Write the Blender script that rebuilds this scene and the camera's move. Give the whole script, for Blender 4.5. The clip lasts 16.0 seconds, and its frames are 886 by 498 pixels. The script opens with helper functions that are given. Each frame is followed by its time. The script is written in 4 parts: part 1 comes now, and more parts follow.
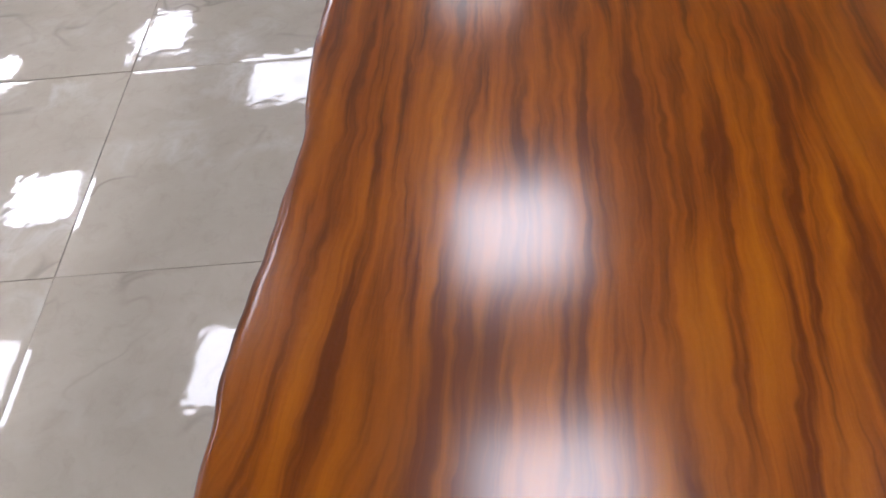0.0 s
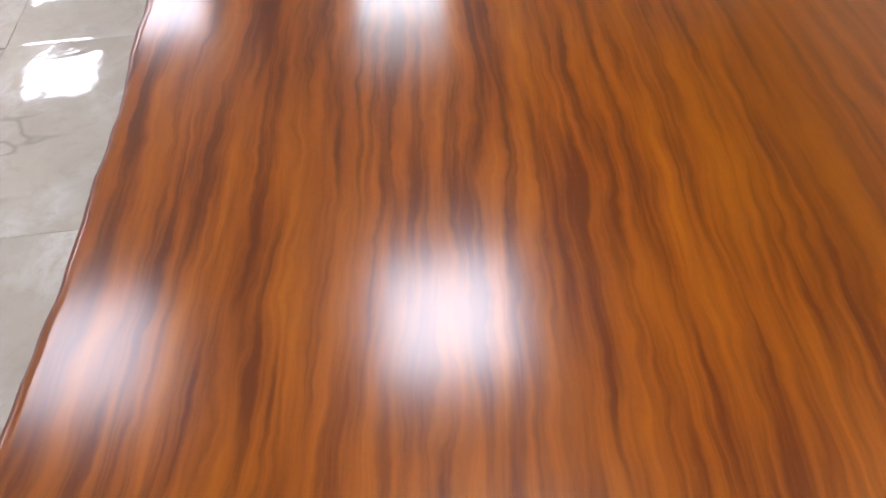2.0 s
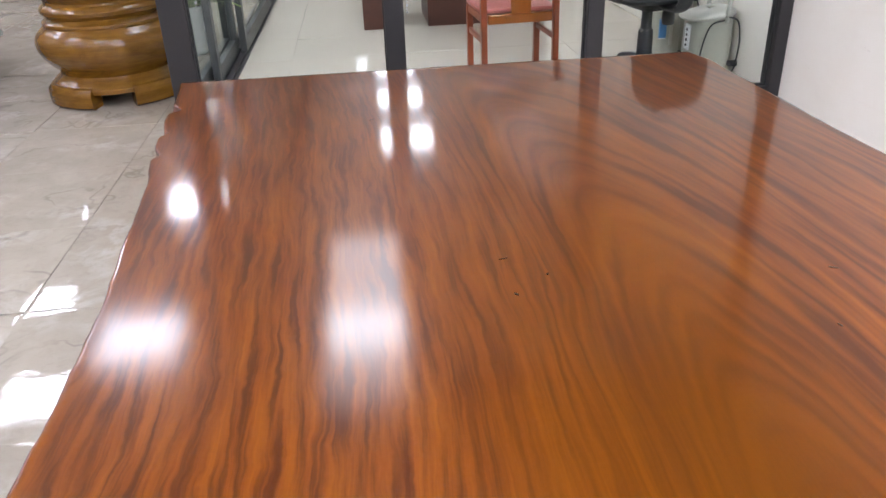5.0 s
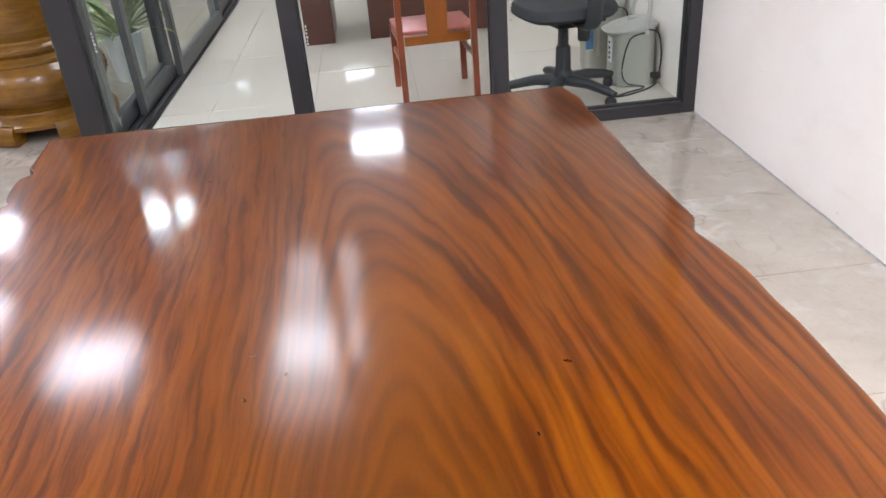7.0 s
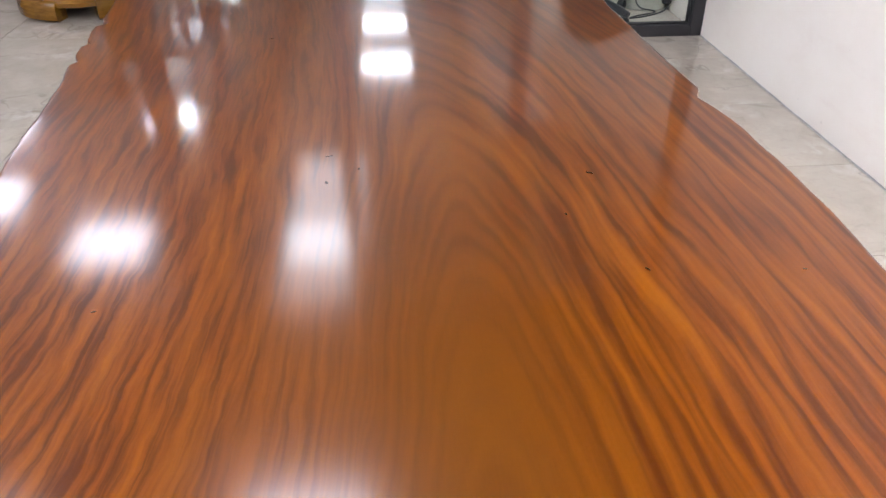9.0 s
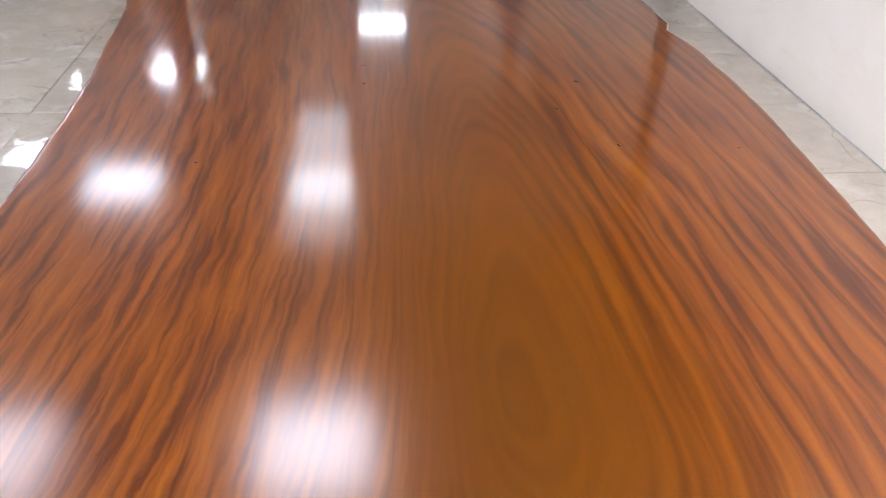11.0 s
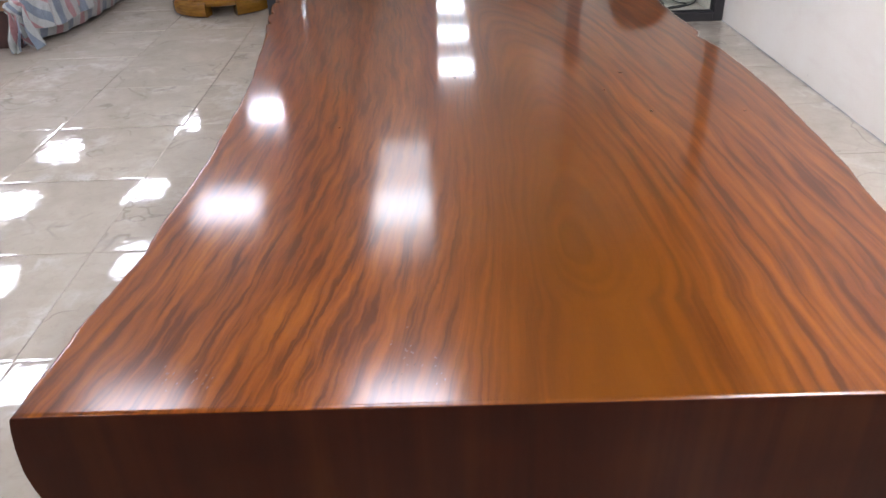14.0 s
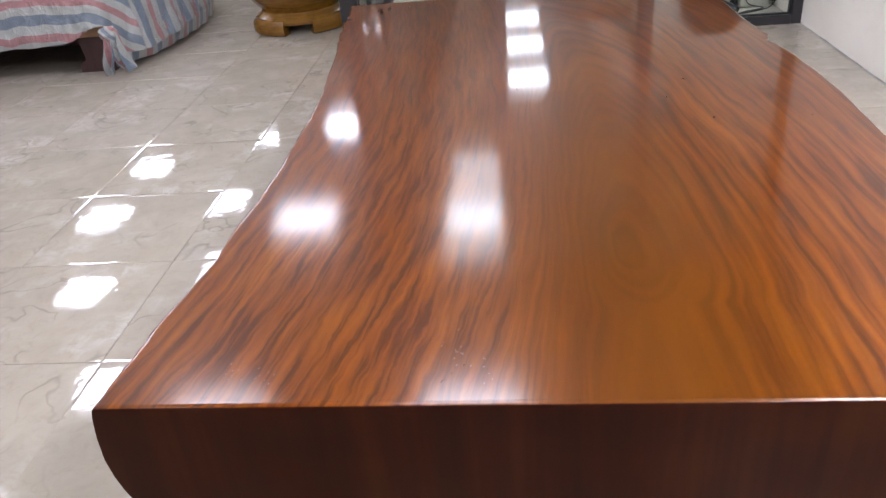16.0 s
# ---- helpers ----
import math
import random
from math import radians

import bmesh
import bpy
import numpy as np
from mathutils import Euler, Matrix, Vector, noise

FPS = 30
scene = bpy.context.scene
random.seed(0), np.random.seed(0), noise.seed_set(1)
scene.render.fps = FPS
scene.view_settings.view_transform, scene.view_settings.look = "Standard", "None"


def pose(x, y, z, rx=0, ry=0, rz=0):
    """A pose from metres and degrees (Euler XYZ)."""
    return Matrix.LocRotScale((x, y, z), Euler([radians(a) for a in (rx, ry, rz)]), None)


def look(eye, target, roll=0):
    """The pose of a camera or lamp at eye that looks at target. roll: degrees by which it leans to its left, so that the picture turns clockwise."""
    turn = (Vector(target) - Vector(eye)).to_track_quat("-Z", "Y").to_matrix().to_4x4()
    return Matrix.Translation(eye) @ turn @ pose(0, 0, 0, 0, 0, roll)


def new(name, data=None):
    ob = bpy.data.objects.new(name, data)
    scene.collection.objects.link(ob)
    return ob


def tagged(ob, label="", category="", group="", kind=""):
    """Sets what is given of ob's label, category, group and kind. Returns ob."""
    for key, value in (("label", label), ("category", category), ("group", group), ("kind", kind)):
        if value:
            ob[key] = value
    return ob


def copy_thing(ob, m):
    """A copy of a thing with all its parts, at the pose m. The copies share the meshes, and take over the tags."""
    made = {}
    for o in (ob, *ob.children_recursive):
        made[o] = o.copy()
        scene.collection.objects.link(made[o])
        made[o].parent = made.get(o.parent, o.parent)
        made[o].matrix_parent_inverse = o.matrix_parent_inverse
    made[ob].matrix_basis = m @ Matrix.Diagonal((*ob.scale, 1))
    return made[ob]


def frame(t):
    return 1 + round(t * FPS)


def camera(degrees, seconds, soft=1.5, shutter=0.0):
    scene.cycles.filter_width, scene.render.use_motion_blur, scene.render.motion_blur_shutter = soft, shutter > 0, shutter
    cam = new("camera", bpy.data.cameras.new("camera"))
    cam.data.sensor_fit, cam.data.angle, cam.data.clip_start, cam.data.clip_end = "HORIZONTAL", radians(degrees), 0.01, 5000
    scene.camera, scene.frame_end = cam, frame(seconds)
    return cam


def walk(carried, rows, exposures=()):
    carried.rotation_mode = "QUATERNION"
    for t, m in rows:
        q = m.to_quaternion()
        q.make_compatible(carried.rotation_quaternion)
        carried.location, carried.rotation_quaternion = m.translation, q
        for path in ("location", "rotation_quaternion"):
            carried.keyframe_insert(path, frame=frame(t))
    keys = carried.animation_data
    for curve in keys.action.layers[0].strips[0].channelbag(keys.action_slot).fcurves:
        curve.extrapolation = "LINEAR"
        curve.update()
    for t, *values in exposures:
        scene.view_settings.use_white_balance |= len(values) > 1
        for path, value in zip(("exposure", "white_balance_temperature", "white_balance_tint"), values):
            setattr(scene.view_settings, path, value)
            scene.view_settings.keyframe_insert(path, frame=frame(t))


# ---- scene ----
cam = camera(59.9, 16.0)
PATH = [
    (0, (0.720, -3.872, 0.993), (0.661, -2.558, -0.512), -6.49),
    (0.5, (0.732, -3.769, 0.937), (0.731, -2.511, -0.615), -3.94),
    (1, (0.767, -3.615, 0.930), (0.809, -2.362, -0.627), -3.84),
    (1.5, (0.811, -3.521, 0.946), (0.863, -2.244, -0.591), -5.22),
    (2, (0.863, -3.376, 0.958), (0.932, -2.064, -0.549), -4.28),
    (2.5, (0.891, -3.261, 0.980), (0.907, -1.864, -0.449), -3.43),
    (3, (0.907, -3.199, 1.026), (0.909, -1.708, -0.306), -2.85),
    (3.5, (0.926, -3.180, 1.066), (0.998, -1.567, -0.114), -1.95),
    (4, (0.952, -3.188, 1.073), (1.083, -1.463, 0.068), -0.44),
    (4.5, (0.988, -3.232, 1.126), (1.144, -1.474, 0.184), -1.12),
    (4.7, (1.011, -3.268, 1.149), (1.175, -1.501, 0.226), -1.61),
    (7, (1.588, -3.229, 1.342), (1.701, -1.477, 0.384), -4.80),
    (7.5, (1.616, -3.291, 1.329), (1.775, -1.535, 0.386), -3.50),
    (8, (1.585, -3.409, 1.312), (1.776, -1.655, 0.371), -1.81),
    (8.5, (1.494, -3.524, 1.271), (1.667, -1.783, 0.301), -0.85),
    (9, (1.420, -3.624, 1.264), (1.558, -1.945, 0.187), -0.09),
    (9.5, (1.414, -3.713, 1.272), (1.530, -2.072, 0.135), 1.02),
    (9.7, (1.431, -3.776, 1.278), (1.536, -2.138, 0.135), 0.93),
    (11.8, (1.212, -4.242, 1.322), (1.438, -2.595, 0.209), 1.85),
    (12, (1.203, -4.292, 1.337), (1.431, -2.640, 0.232), 1.68),
    (12.5, (1.202, -4.420, 1.335), (1.401, -2.741, 0.268), 2.19),
    (13, (1.218, -4.591, 1.334), (1.318, -2.886, 0.293), 1.42),
    (13.5, (1.235, -4.661, 1.345), (1.280, -2.941, 0.325), -0.26),
    (14, (1.213, -4.734, 1.351), (1.225, -3.015, 0.329), -1.89),
    (14.5, (1.192, -4.832, 1.359), (1.161, -3.109, 0.343), -3.32),
    (15, (1.200, -4.849, 1.370), (1.114, -3.129, 0.353), -4.92),
    (15.5, (1.230, -4.812, 1.369), (1.084, -3.084, 0.373), -5.35),
    (16, (1.267, -4.783, 1.363), (1.077, -3.053, 0.378), -5.37),
]
EXPOSURES = ((0, 0.36), (0.5, 0.52), (1, 0.72), (1.5, 0.80), (2, 0.82), (3, 0.90), (4.7, 1.00), (7, 1.00), (8, 0.93), (9, 0.88), (9.5, 0.86), (12, 0.66), (13, 0.64), (14, 0.66), (16, 0.68))
walk(cam, [(t, look(eye, target, roll)) for t, eye, target, roll in PATH], EXPOSURES)

# ---- light ----
world = bpy.data.worlds.new("World")
scene.world = world
world.use_nodes = True
world.node_tree.nodes["Background"].inputs[0].default_value = (0.9, 0.95, 1.0, 1)
world.node_tree.nodes["Background"].inputs[1].default_value = 0.05
CEIL = 2.80
PANEL_POWER = 12.5

# ---- materials ----


class Nodes:
    """Short hand for a node material with one Principled shader."""

    def __init__(self, name, rough=0.5, metal=0.0, color=(0.8, 0.8, 0.8), ior=1.5):
        self.mat = bpy.data.materials.new(name)
        self.mat.use_nodes = True
        self.tree = self.mat.node_tree
        self.bsdf = self.tree.nodes["Principled BSDF"]
        self.bsdf.inputs["Base Color"].default_value = (*color, 1)
        self.bsdf.inputs["Roughness"].default_value = rough
        self.bsdf.inputs["Metallic"].default_value = metal
        self.bsdf.inputs["IOR"].default_value = ior

    def node(self, kind, **values):
        n = self.tree.nodes.new(kind)
        for key, value in values.items():
            if key in n.inputs:
                n.inputs[key].default_value = value
        return n

    def link(self, a, b):
        self.tree.links.new(a, b)

    def math(self, op, a, b=None, c=None, clamp=False):
        n = self.tree.nodes.new("ShaderNodeMath")
        n.operation = op
        n.use_clamp = clamp
        for i, v in enumerate((a, b, c)):
            if v is None:
                continue
            if isinstance(v, (int, float)):
                n.inputs[i].default_value = v
            else:
                self.link(v, n.inputs[i])
        return n.outputs[0]

    def coords(self, scale=(1, 1, 1), kind="Object", shift=(0, 0, 0)):
        c = self.tree.nodes.new("ShaderNodeTexCoord")
        m = self.tree.nodes.new("ShaderNodeMapping")
        m.inputs["Scale"].default_value = scale
        m.inputs["Location"].default_value = shift
        self.link(c.outputs[kind], m.inputs[0])
        return m.outputs[0]

    def noise(self, vec, scale, detail=4.0, rough=0.55, distort=0.0, dims="3D"):
        n = self.tree.nodes.new("ShaderNodeTexNoise")
        n.noise_dimensions = dims
        n.inputs["Scale"].default_value = scale
        n.inputs["Detail"].default_value = detail
        n.inputs["Roughness"].default_value = rough
        n.inputs["Distortion"].default_value = distort
        if vec is not None:
            self.link(vec, n.inputs["W" if dims == "1D" else "Vector"])
        return n.outputs[0]

    def ramp(self, fac, stops):
        n = self.tree.nodes.new("ShaderNodeValToRGB")
        el = n.color_ramp.elements
        while len(el) < len(stops):
            el.new(0.5)
        for e, (p, c) in zip(el, stops):
            e.position = p
            e.color = (*c, 1) if len(c) == 3 else c
        self.link(fac, n.inputs[0])
        return n.outputs[0]

    def mix(self, fac, a, b, kind="MIX"):
        n = self.tree.nodes.new("ShaderNodeMix")
        n.data_type = "RGBA"
        n.blend_type = kind
        for i, v in ((0, fac), (6, a), (7, b)):
            if isinstance(v, (int, float)):
                n.inputs[i].default_value = v
            elif isinstance(v, tuple):
                n.inputs[i].default_value = (*v, 1)
            else:
                self.link(v, n.inputs[i])
        return n.outputs[2]

    def color(self, socket):
        self.link(socket, self.bsdf.inputs["Base Color"])
        return self

    def roughness(self, socket):
        self.link(socket, self.bsdf.inputs["Roughness"])
        return self

    def bump(self, height, strength=0.2, dist=0.002, after=None):
        n = self.tree.nodes.new("ShaderNodeBump")
        n.inputs["Strength"].default_value = strength
        n.inputs["Distance"].default_value = dist
        self.link(height, n.inputs["Height"])
        if after is not None:
            self.link(after, n.inputs["Normal"])
        self.link(n.outputs[0], self.bsdf.inputs["Normal"])
        return n.outputs[0]


def plain(name, color, rough=0.5, metal=0.0, var=0.15, scale=30.0, bump=0.05, stretch=(1, 1, 1)):
    """A material with grain at two scales round one colour."""
    m = Nodes(name, rough, metal, color)
    v = m.coords(stretch)
    a = m.noise(v, scale, 5)
    b = m.noise(v, scale * 0.12, 3)
    f = m.math("ADD", m.math("MULTIPLY", a, 0.5), m.math("MULTIPLY", b, 0.5))
    lo = tuple(c * (1 - var) for c in color)
    hi = tuple(min(1, c * (1 + var)) for c in color)
    m.color(m.ramp(f, [(0.3, lo), (0.7, hi)]))
    m.roughness(m.math("ADD", m.math("MULTIPLY", a, 0.12), max(0.02, rough - 0.06)))
    if bump:
        m.bump(a, bump, 0.002)
    return m.mat


def slab_material(name, end=False):
    """Lacquered tropical hardwood: rings that run lengthways and close round one eye."""
    m = Nodes(name, 0.12, 0.0, ior=1.5)
    c = m.tree.nodes.new("ShaderNodeTexCoord")
    s = m.tree.nodes.new("ShaderNodeSeparateXYZ")
    m.link(c.outputs["Object"], s.inputs[0])
    wide = m.coords((2.2, 0.9, 2.0))
    n1 = m.noise(wide, 1.3, 2, 0.5)
    long = m.coords((9.0, 1.6, 6.0))
    n2 = m.noise(long, 1.6, 3, 0.55)
    fig = m.coords((13.0, 5.0, 13.0))
    n3 = m.noise(fig, 1.6, 3, 0.6)
    # rings round the eye of the figure, drawn out along the slab
    x = m.math("ADD", s.outputs[0], SLAB_X)
    y = m.math("ADD", s.outputs[1], SLAB_Y)
    x = m.math("ADD", x, m.math("MULTIPLY", m.math("SUBTRACT", n1, 0.5), 0.07))
    x = m.math("ADD", x, m.math("MULTIPLY", m.math("SUBTRACT", n2, 0.5), 0.036))
    # the wavy figure is strong on the dark side and dies out towards the eye
    wavy = m.math("MULTIPLY", m.math("SUBTRACT", 1.42, x), 2.6, clamp=True)
    wavy = m.math("ADD", m.math("MULTIPLY", wavy, 0.70), 0.30)
    x = m.math("ADD", x, m.math("MULTIPLY", m.math("MULTIPLY", m.math("SUBTRACT", n3, 0.5), wavy), 0.015))
    ripple = m.noise(m.coords((9.0, 20.0, 9.0), shift=(5, 2, 1)), 1.0, 2, 0.5)
    x = m.math("ADD", x, m.math("MULTIPLY", m.math("MULTIPLY", m.math("SUBTRACT", ripple, 0.5), wavy), 0.010))
    u = m.math("SUBTRACT", x, EYE_X)
    dy = m.math("SUBTRACT", y, EYE_Y)
    far = m.math("MULTIPLY", m.math("MAXIMUM", dy, 0.0), 0.195)
    near = m.math("MULTIPLY", m.math("MINIMUM", m.math("MAXIMUM", m.math("MULTIPLY", dy, -1.0), 0.0), 0.20), 0.6)
    v = m.math("ADD", far, near)
    dz = m.math("MULTIPLY", s.outputs[2], 0.55)
    r = m.math("SQRT", m.math("ADD", m.math("ADD", m.math("MULTIPLY", u, u), m.math("MULTIPLY", v, v)), m.math("MULTIPLY", dz, dz)))
    # stripes that follow the far edge of the slab on the other side
    t = m.math("ADD", y, 2.35)
    sag = m.math("ADD", m.math("MULTIPLY", m.math("POWER", m.math("MAXIMUM", t, 0.0), 2.0), 0.036), m.math("MULTIPLY", m.math("POWER", m.math("MAXIMUM", m.math("MULTIPLY", t, -1.0), 0.0), 2.0), 0.070))
    d = m.math("SUBTRACT", m.math("SUBTRACT", 1.42, x), sag)
    d = m.math("SUBTRACT", d, m.math("MULTIPLY", dz, 0.2))
    w = m.tree.nodes.new("ShaderNodeMapRange")
    w.interpolation_type = "SMOOTHSTEP"
    m.link(d, w.inputs["Value"])
    w.inputs["From Min"].default_value, w.inputs["From Max"].default_value = -0.22, 0.18
    w = w.outputs[0]
    ring = m.math("ADD", m.math("MULTIPLY", m.math("ADD", d, 0.45), w), m.math("MULTIPLY", r, m.math("SUBTRACT", 1.0, w)))
    # streaks follow the rings but break off along the length
    def streak(across, along, detail, rough, shift):
        cv = m.tree.nodes.new("ShaderNodeCombineXYZ")
        m.link(m.math("MULTIPLY", ring, across), cv.inputs[0])
        m.link(m.math("ADD", m.math("MULTIPLY", y, along), shift), cv.inputs[1])
        m.link(m.math("MULTIPLY", s.outputs[2], 6.0), cv.inputs[2])
        return m.noise(cv.outputs[0], 1.0, detail, rough)
    ribbon = streak(48.0, 3.2, 1.6, 0.5, 3.0)
    stripe = streak(50.0, 1.8, 0.9, 0.5, 19.0)
    flame = streak(100.0, 8.0, 2.5, 0.55, 11.0)
    fine = streak(150.0, 3.0, 2.0, 0.6, 7.0)
    pores = m.noise(m.coords((190.0, 7.0, 60.0)), 1.6, 2, 0.6)
    broad = m.noise(m.coords((3.0, 1.0, 3.0), shift=(3, 1, 0)), 1.5, 2, 0.5)
    # stripes are strong away from the eye and faint round it
    rim = m.tree.nodes.new("ShaderNodeMapRange")
    rim.interpolation_type = "SMOOTHSTEP"
    m.link(r, rim.inputs["Value"])
    rim.inputs["From Min"].default_value, rim.inputs["From Max"].default_value = 0.10, 0.38
    away = m.math("MAXIMUM", rim.outputs[0], m.math("MULTIPLY", m.math("SUBTRACT", 1.40, x), 4.5, clamp=True))
    away = m.math("ADD", m.math("MULTIPLY", away, 0.77), 0.23)
    away = m.math("MULTIPLY", away, m.math("ADD", m.math("MULTIPLY", broad, 0.9), 0.55))
    # braided ribbons on the figured side, long even stripes on the other
    side_mix = m.math("MULTIPLY", m.math("SUBTRACT", wavy, 0.30), 1.43, clamp=True)
    rib = m.math("ADD", m.math("MULTIPLY", m.math("SUBTRACT", ribbon, 0.5), 1.0), m.math("MULTIPLY", m.math("SUBTRACT", flame, 0.5), 0.34))
    stp = m.math("ADD", m.math("MULTIPLY", m.math("SUBTRACT", stripe, 0.5), 1.02), m.math("MULTIPLY", m.math("SUBTRACT", flame, 0.5), 0.16))
    f = m.math("ADD", m.math("MULTIPLY", rib, side_mix), m.math("MULTIPLY", stp, m.math("SUBTRACT", 1.0, side_mix)))
    f = m.math("MULTIPLY", m.math("MULTIPLY", f, away), 1.26)
    f = m.math("ADD", f, m.math("MULTIPLY", m.math("MULTIPLY", m.math("SUBTRACT", fine, 0.5), away), m.math("ADD", m.math("MULTIPLY", side_mix, 0.32), 0.22)))
    f = m.math("ADD", f, m.math("MULTIPLY", m.math("SUBTRACT", pores, 0.5), 0.10))
    f = m.math("ADD", f, m.math("MULTIPLY", m.math("SUBTRACT", broad, 0.5), 0.22))
    f = m.math("ADD", f, 0.52, clamp=True)
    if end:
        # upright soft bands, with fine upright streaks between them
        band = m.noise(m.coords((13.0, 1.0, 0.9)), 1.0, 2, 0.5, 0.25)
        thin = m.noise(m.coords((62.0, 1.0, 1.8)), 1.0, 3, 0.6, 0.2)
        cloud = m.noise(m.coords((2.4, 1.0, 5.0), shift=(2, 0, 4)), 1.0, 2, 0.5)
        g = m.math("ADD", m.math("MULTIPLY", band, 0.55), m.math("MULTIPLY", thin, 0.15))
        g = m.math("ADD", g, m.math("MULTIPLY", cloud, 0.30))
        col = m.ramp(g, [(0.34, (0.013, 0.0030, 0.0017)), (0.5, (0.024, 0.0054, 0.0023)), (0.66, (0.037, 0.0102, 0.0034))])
    else:
        col = m.ramp(f, [(0.0, (0.029, 0.0056, 0.0006)), (0.32, (0.047, 0.0094, 0.0007)), (0.54, (0.093, 0.0218, 0.0010)), (0.74, (0.123, 0.0318, 0.0011)), (1.0, (0.156, 0.0445, 0.0012))])
        gold = m.math("MULTIPLY", m.math("SUBTRACT", 1.0, m.math("MULTIPLY", r, 2.3)), 0.85, clamp=True)
        tone = m.ramp(f, [(0.25, (0.036, 0.0098, 0.0010)), (0.75, (0.076, 0.0246, 0.0011))])
        col = m.mix(gold, col, tone)
    m.color(col)
    wave = m.noise(m.coords((1, 1, 1)), 9.0, 2, 0.5)
    if end:
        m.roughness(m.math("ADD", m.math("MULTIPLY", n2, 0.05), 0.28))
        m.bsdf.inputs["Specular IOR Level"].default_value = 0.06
        m.bump(pores, 0.05, 0.0008)
    else:
        # a clear lacquer coat over satin wood
        m.roughness(m.math("ADD", m.math("MULTIPLY", n2, 0.06), 0.34))
        m.bsdf.inputs["Specular IOR Level"].default_value = 0.14
        m.bsdf.inputs["Specular Tint"].default_value = (1.0, 0.42, 0.14, 1)
        m.bsdf.inputs["Coat IOR"].default_value = 1.43
        lw = m.tree.nodes.new("ShaderNodeLayerWeight")
        lw.inputs[0].default_value = 0.5
        sharp = m.tree.nodes.new("ShaderNodeMapRange")
        m.link(lw.outputs["Facing"], sharp.inputs["Value"])
        sharp.inputs["From Min"].default_value, sharp.inputs["From Max"].default_value = 0.22, 0.80
        sharp.inputs["To Min"].default_value, sharp.inputs["To Max"].default_value = 0.165, 0.050
        gloss = m.tree.nodes.new("ShaderNodeMapRange")
        m.link(lw.outputs["Facing"], gloss.inputs["Value"])
        gloss.inputs["From Min"].default_value, gloss.inputs["From Max"].default_value = 0.20, 0.60
        gloss.inputs["To Min"].default_value, gloss.inputs["To Max"].default_value = 0.86, 1.0
        m.link(gloss.outputs[0], m.bsdf.inputs["Coat Weight"])
        m.link(m.math("ADD", m.math("MULTIPLY", n2, 0.015), sharp.outputs[0]), m.bsdf.inputs["Coat Roughness"])
        b = m.bump(wave, 0.10, 0.0015)
        m.link(b, m.bsdf.inputs["Coat Normal"])
        m.bump(pores, 0.03, 0.0006, b)
    return m.mat


def tile_material(name="porcelain_tile", gain=1.0):
    """Polished porcelain tile, grey-beige, with pale clouds and fine dark veins."""
    m = Nodes(name, 0.06, 0.0, ior=1.5)
    info = m.tree.nodes.new("ShaderNodeObjectInfo")
    c = m.tree.nodes.new("ShaderNodeTexCoord")
    sh = m.tree.nodes.new("ShaderNodeVectorMath")
    sh.operation = "MULTIPLY_ADD"
    sh.inputs[1].default_value = (1, 1, 1)
    comb = m.tree.nodes.new("ShaderNodeCombineXYZ")
    for i, k in enumerate((37.0, 91.0, 53.0)):
        m.link(m.math("MULTIPLY", info.outputs["Random"], k), comb.inputs[i])
    m.link(c.outputs["Object"], sh.inputs[0])
    m.link(comb.outputs[0], sh.inputs[2])
    p = sh.outputs[0]
    cloud = m.noise(p, 5.0, 5, 0.6, 0.6)
    col = m.ramp(cloud, [(0.25, (0.284, 0.246, 0.194)), (0.5, (0.316, 0.274, 0.219)), (0.75, (0.358, 0.313, 0.253))])
    ve = m.math("ABSOLUTE", m.math("SUBTRACT", m.noise(p, 3.0, 3, 0.5, 0.5), 0.5))
    vein = m.math("SUBTRACT", 1.0, m.math("MULTIPLY", ve, 60.0), clamp=True)
    gate = m.math("MULTIPLY", m.math("SUBTRACT", m.noise(p, 4.0, 2), 0.45), 6.0, clamp=True)
    col = m.mix(m.math("MULTIPLY", m.math("MULTIPLY", vein, gate), 0.46), col, (0.13, 0.105, 0.085))
    ve2 = m.math("ABSOLUTE", m.math("SUBTRACT", m.noise(p, 7.0, 4, 0.6, 0.5), 0.52))
    pale = m.math("SUBTRACT", 1.0, m.math("MULTIPLY", ve2, 9.0), clamp=True)
    gate2 = m.math("MULTIPLY", m.math("SUBTRACT", m.noise(p, 3.1, 3), 0.51), 5.0, clamp=True)
    col = m.mix(m.math("MULTIPLY", m.math("MULTIPLY", pale, gate2), 0.27), col, (0.68, 0.66, 0.62))
    mott = m.math("MULTIPLY", m.math("SUBTRACT", m.noise(p, 26.0, 4, 0.65, 0.8), 0.52), 4.0, clamp=True)
    col = m.mix(m.math("MULTIPLY", mott, 0.34), col, (0.22, 0.185, 0.145))
    # same tile with the office's stronger light mixed into its colour
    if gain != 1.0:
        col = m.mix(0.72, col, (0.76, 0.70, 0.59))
    m.color(col)
    m.roughness(m.math("ADD", m.math("MULTIPLY", m.noise(p, 11.0, 4), 0.05), 0.015))
    m.bump(m.noise(p, 9.0, 3, 0.6), 0.17, 0.004)
    return m.mat


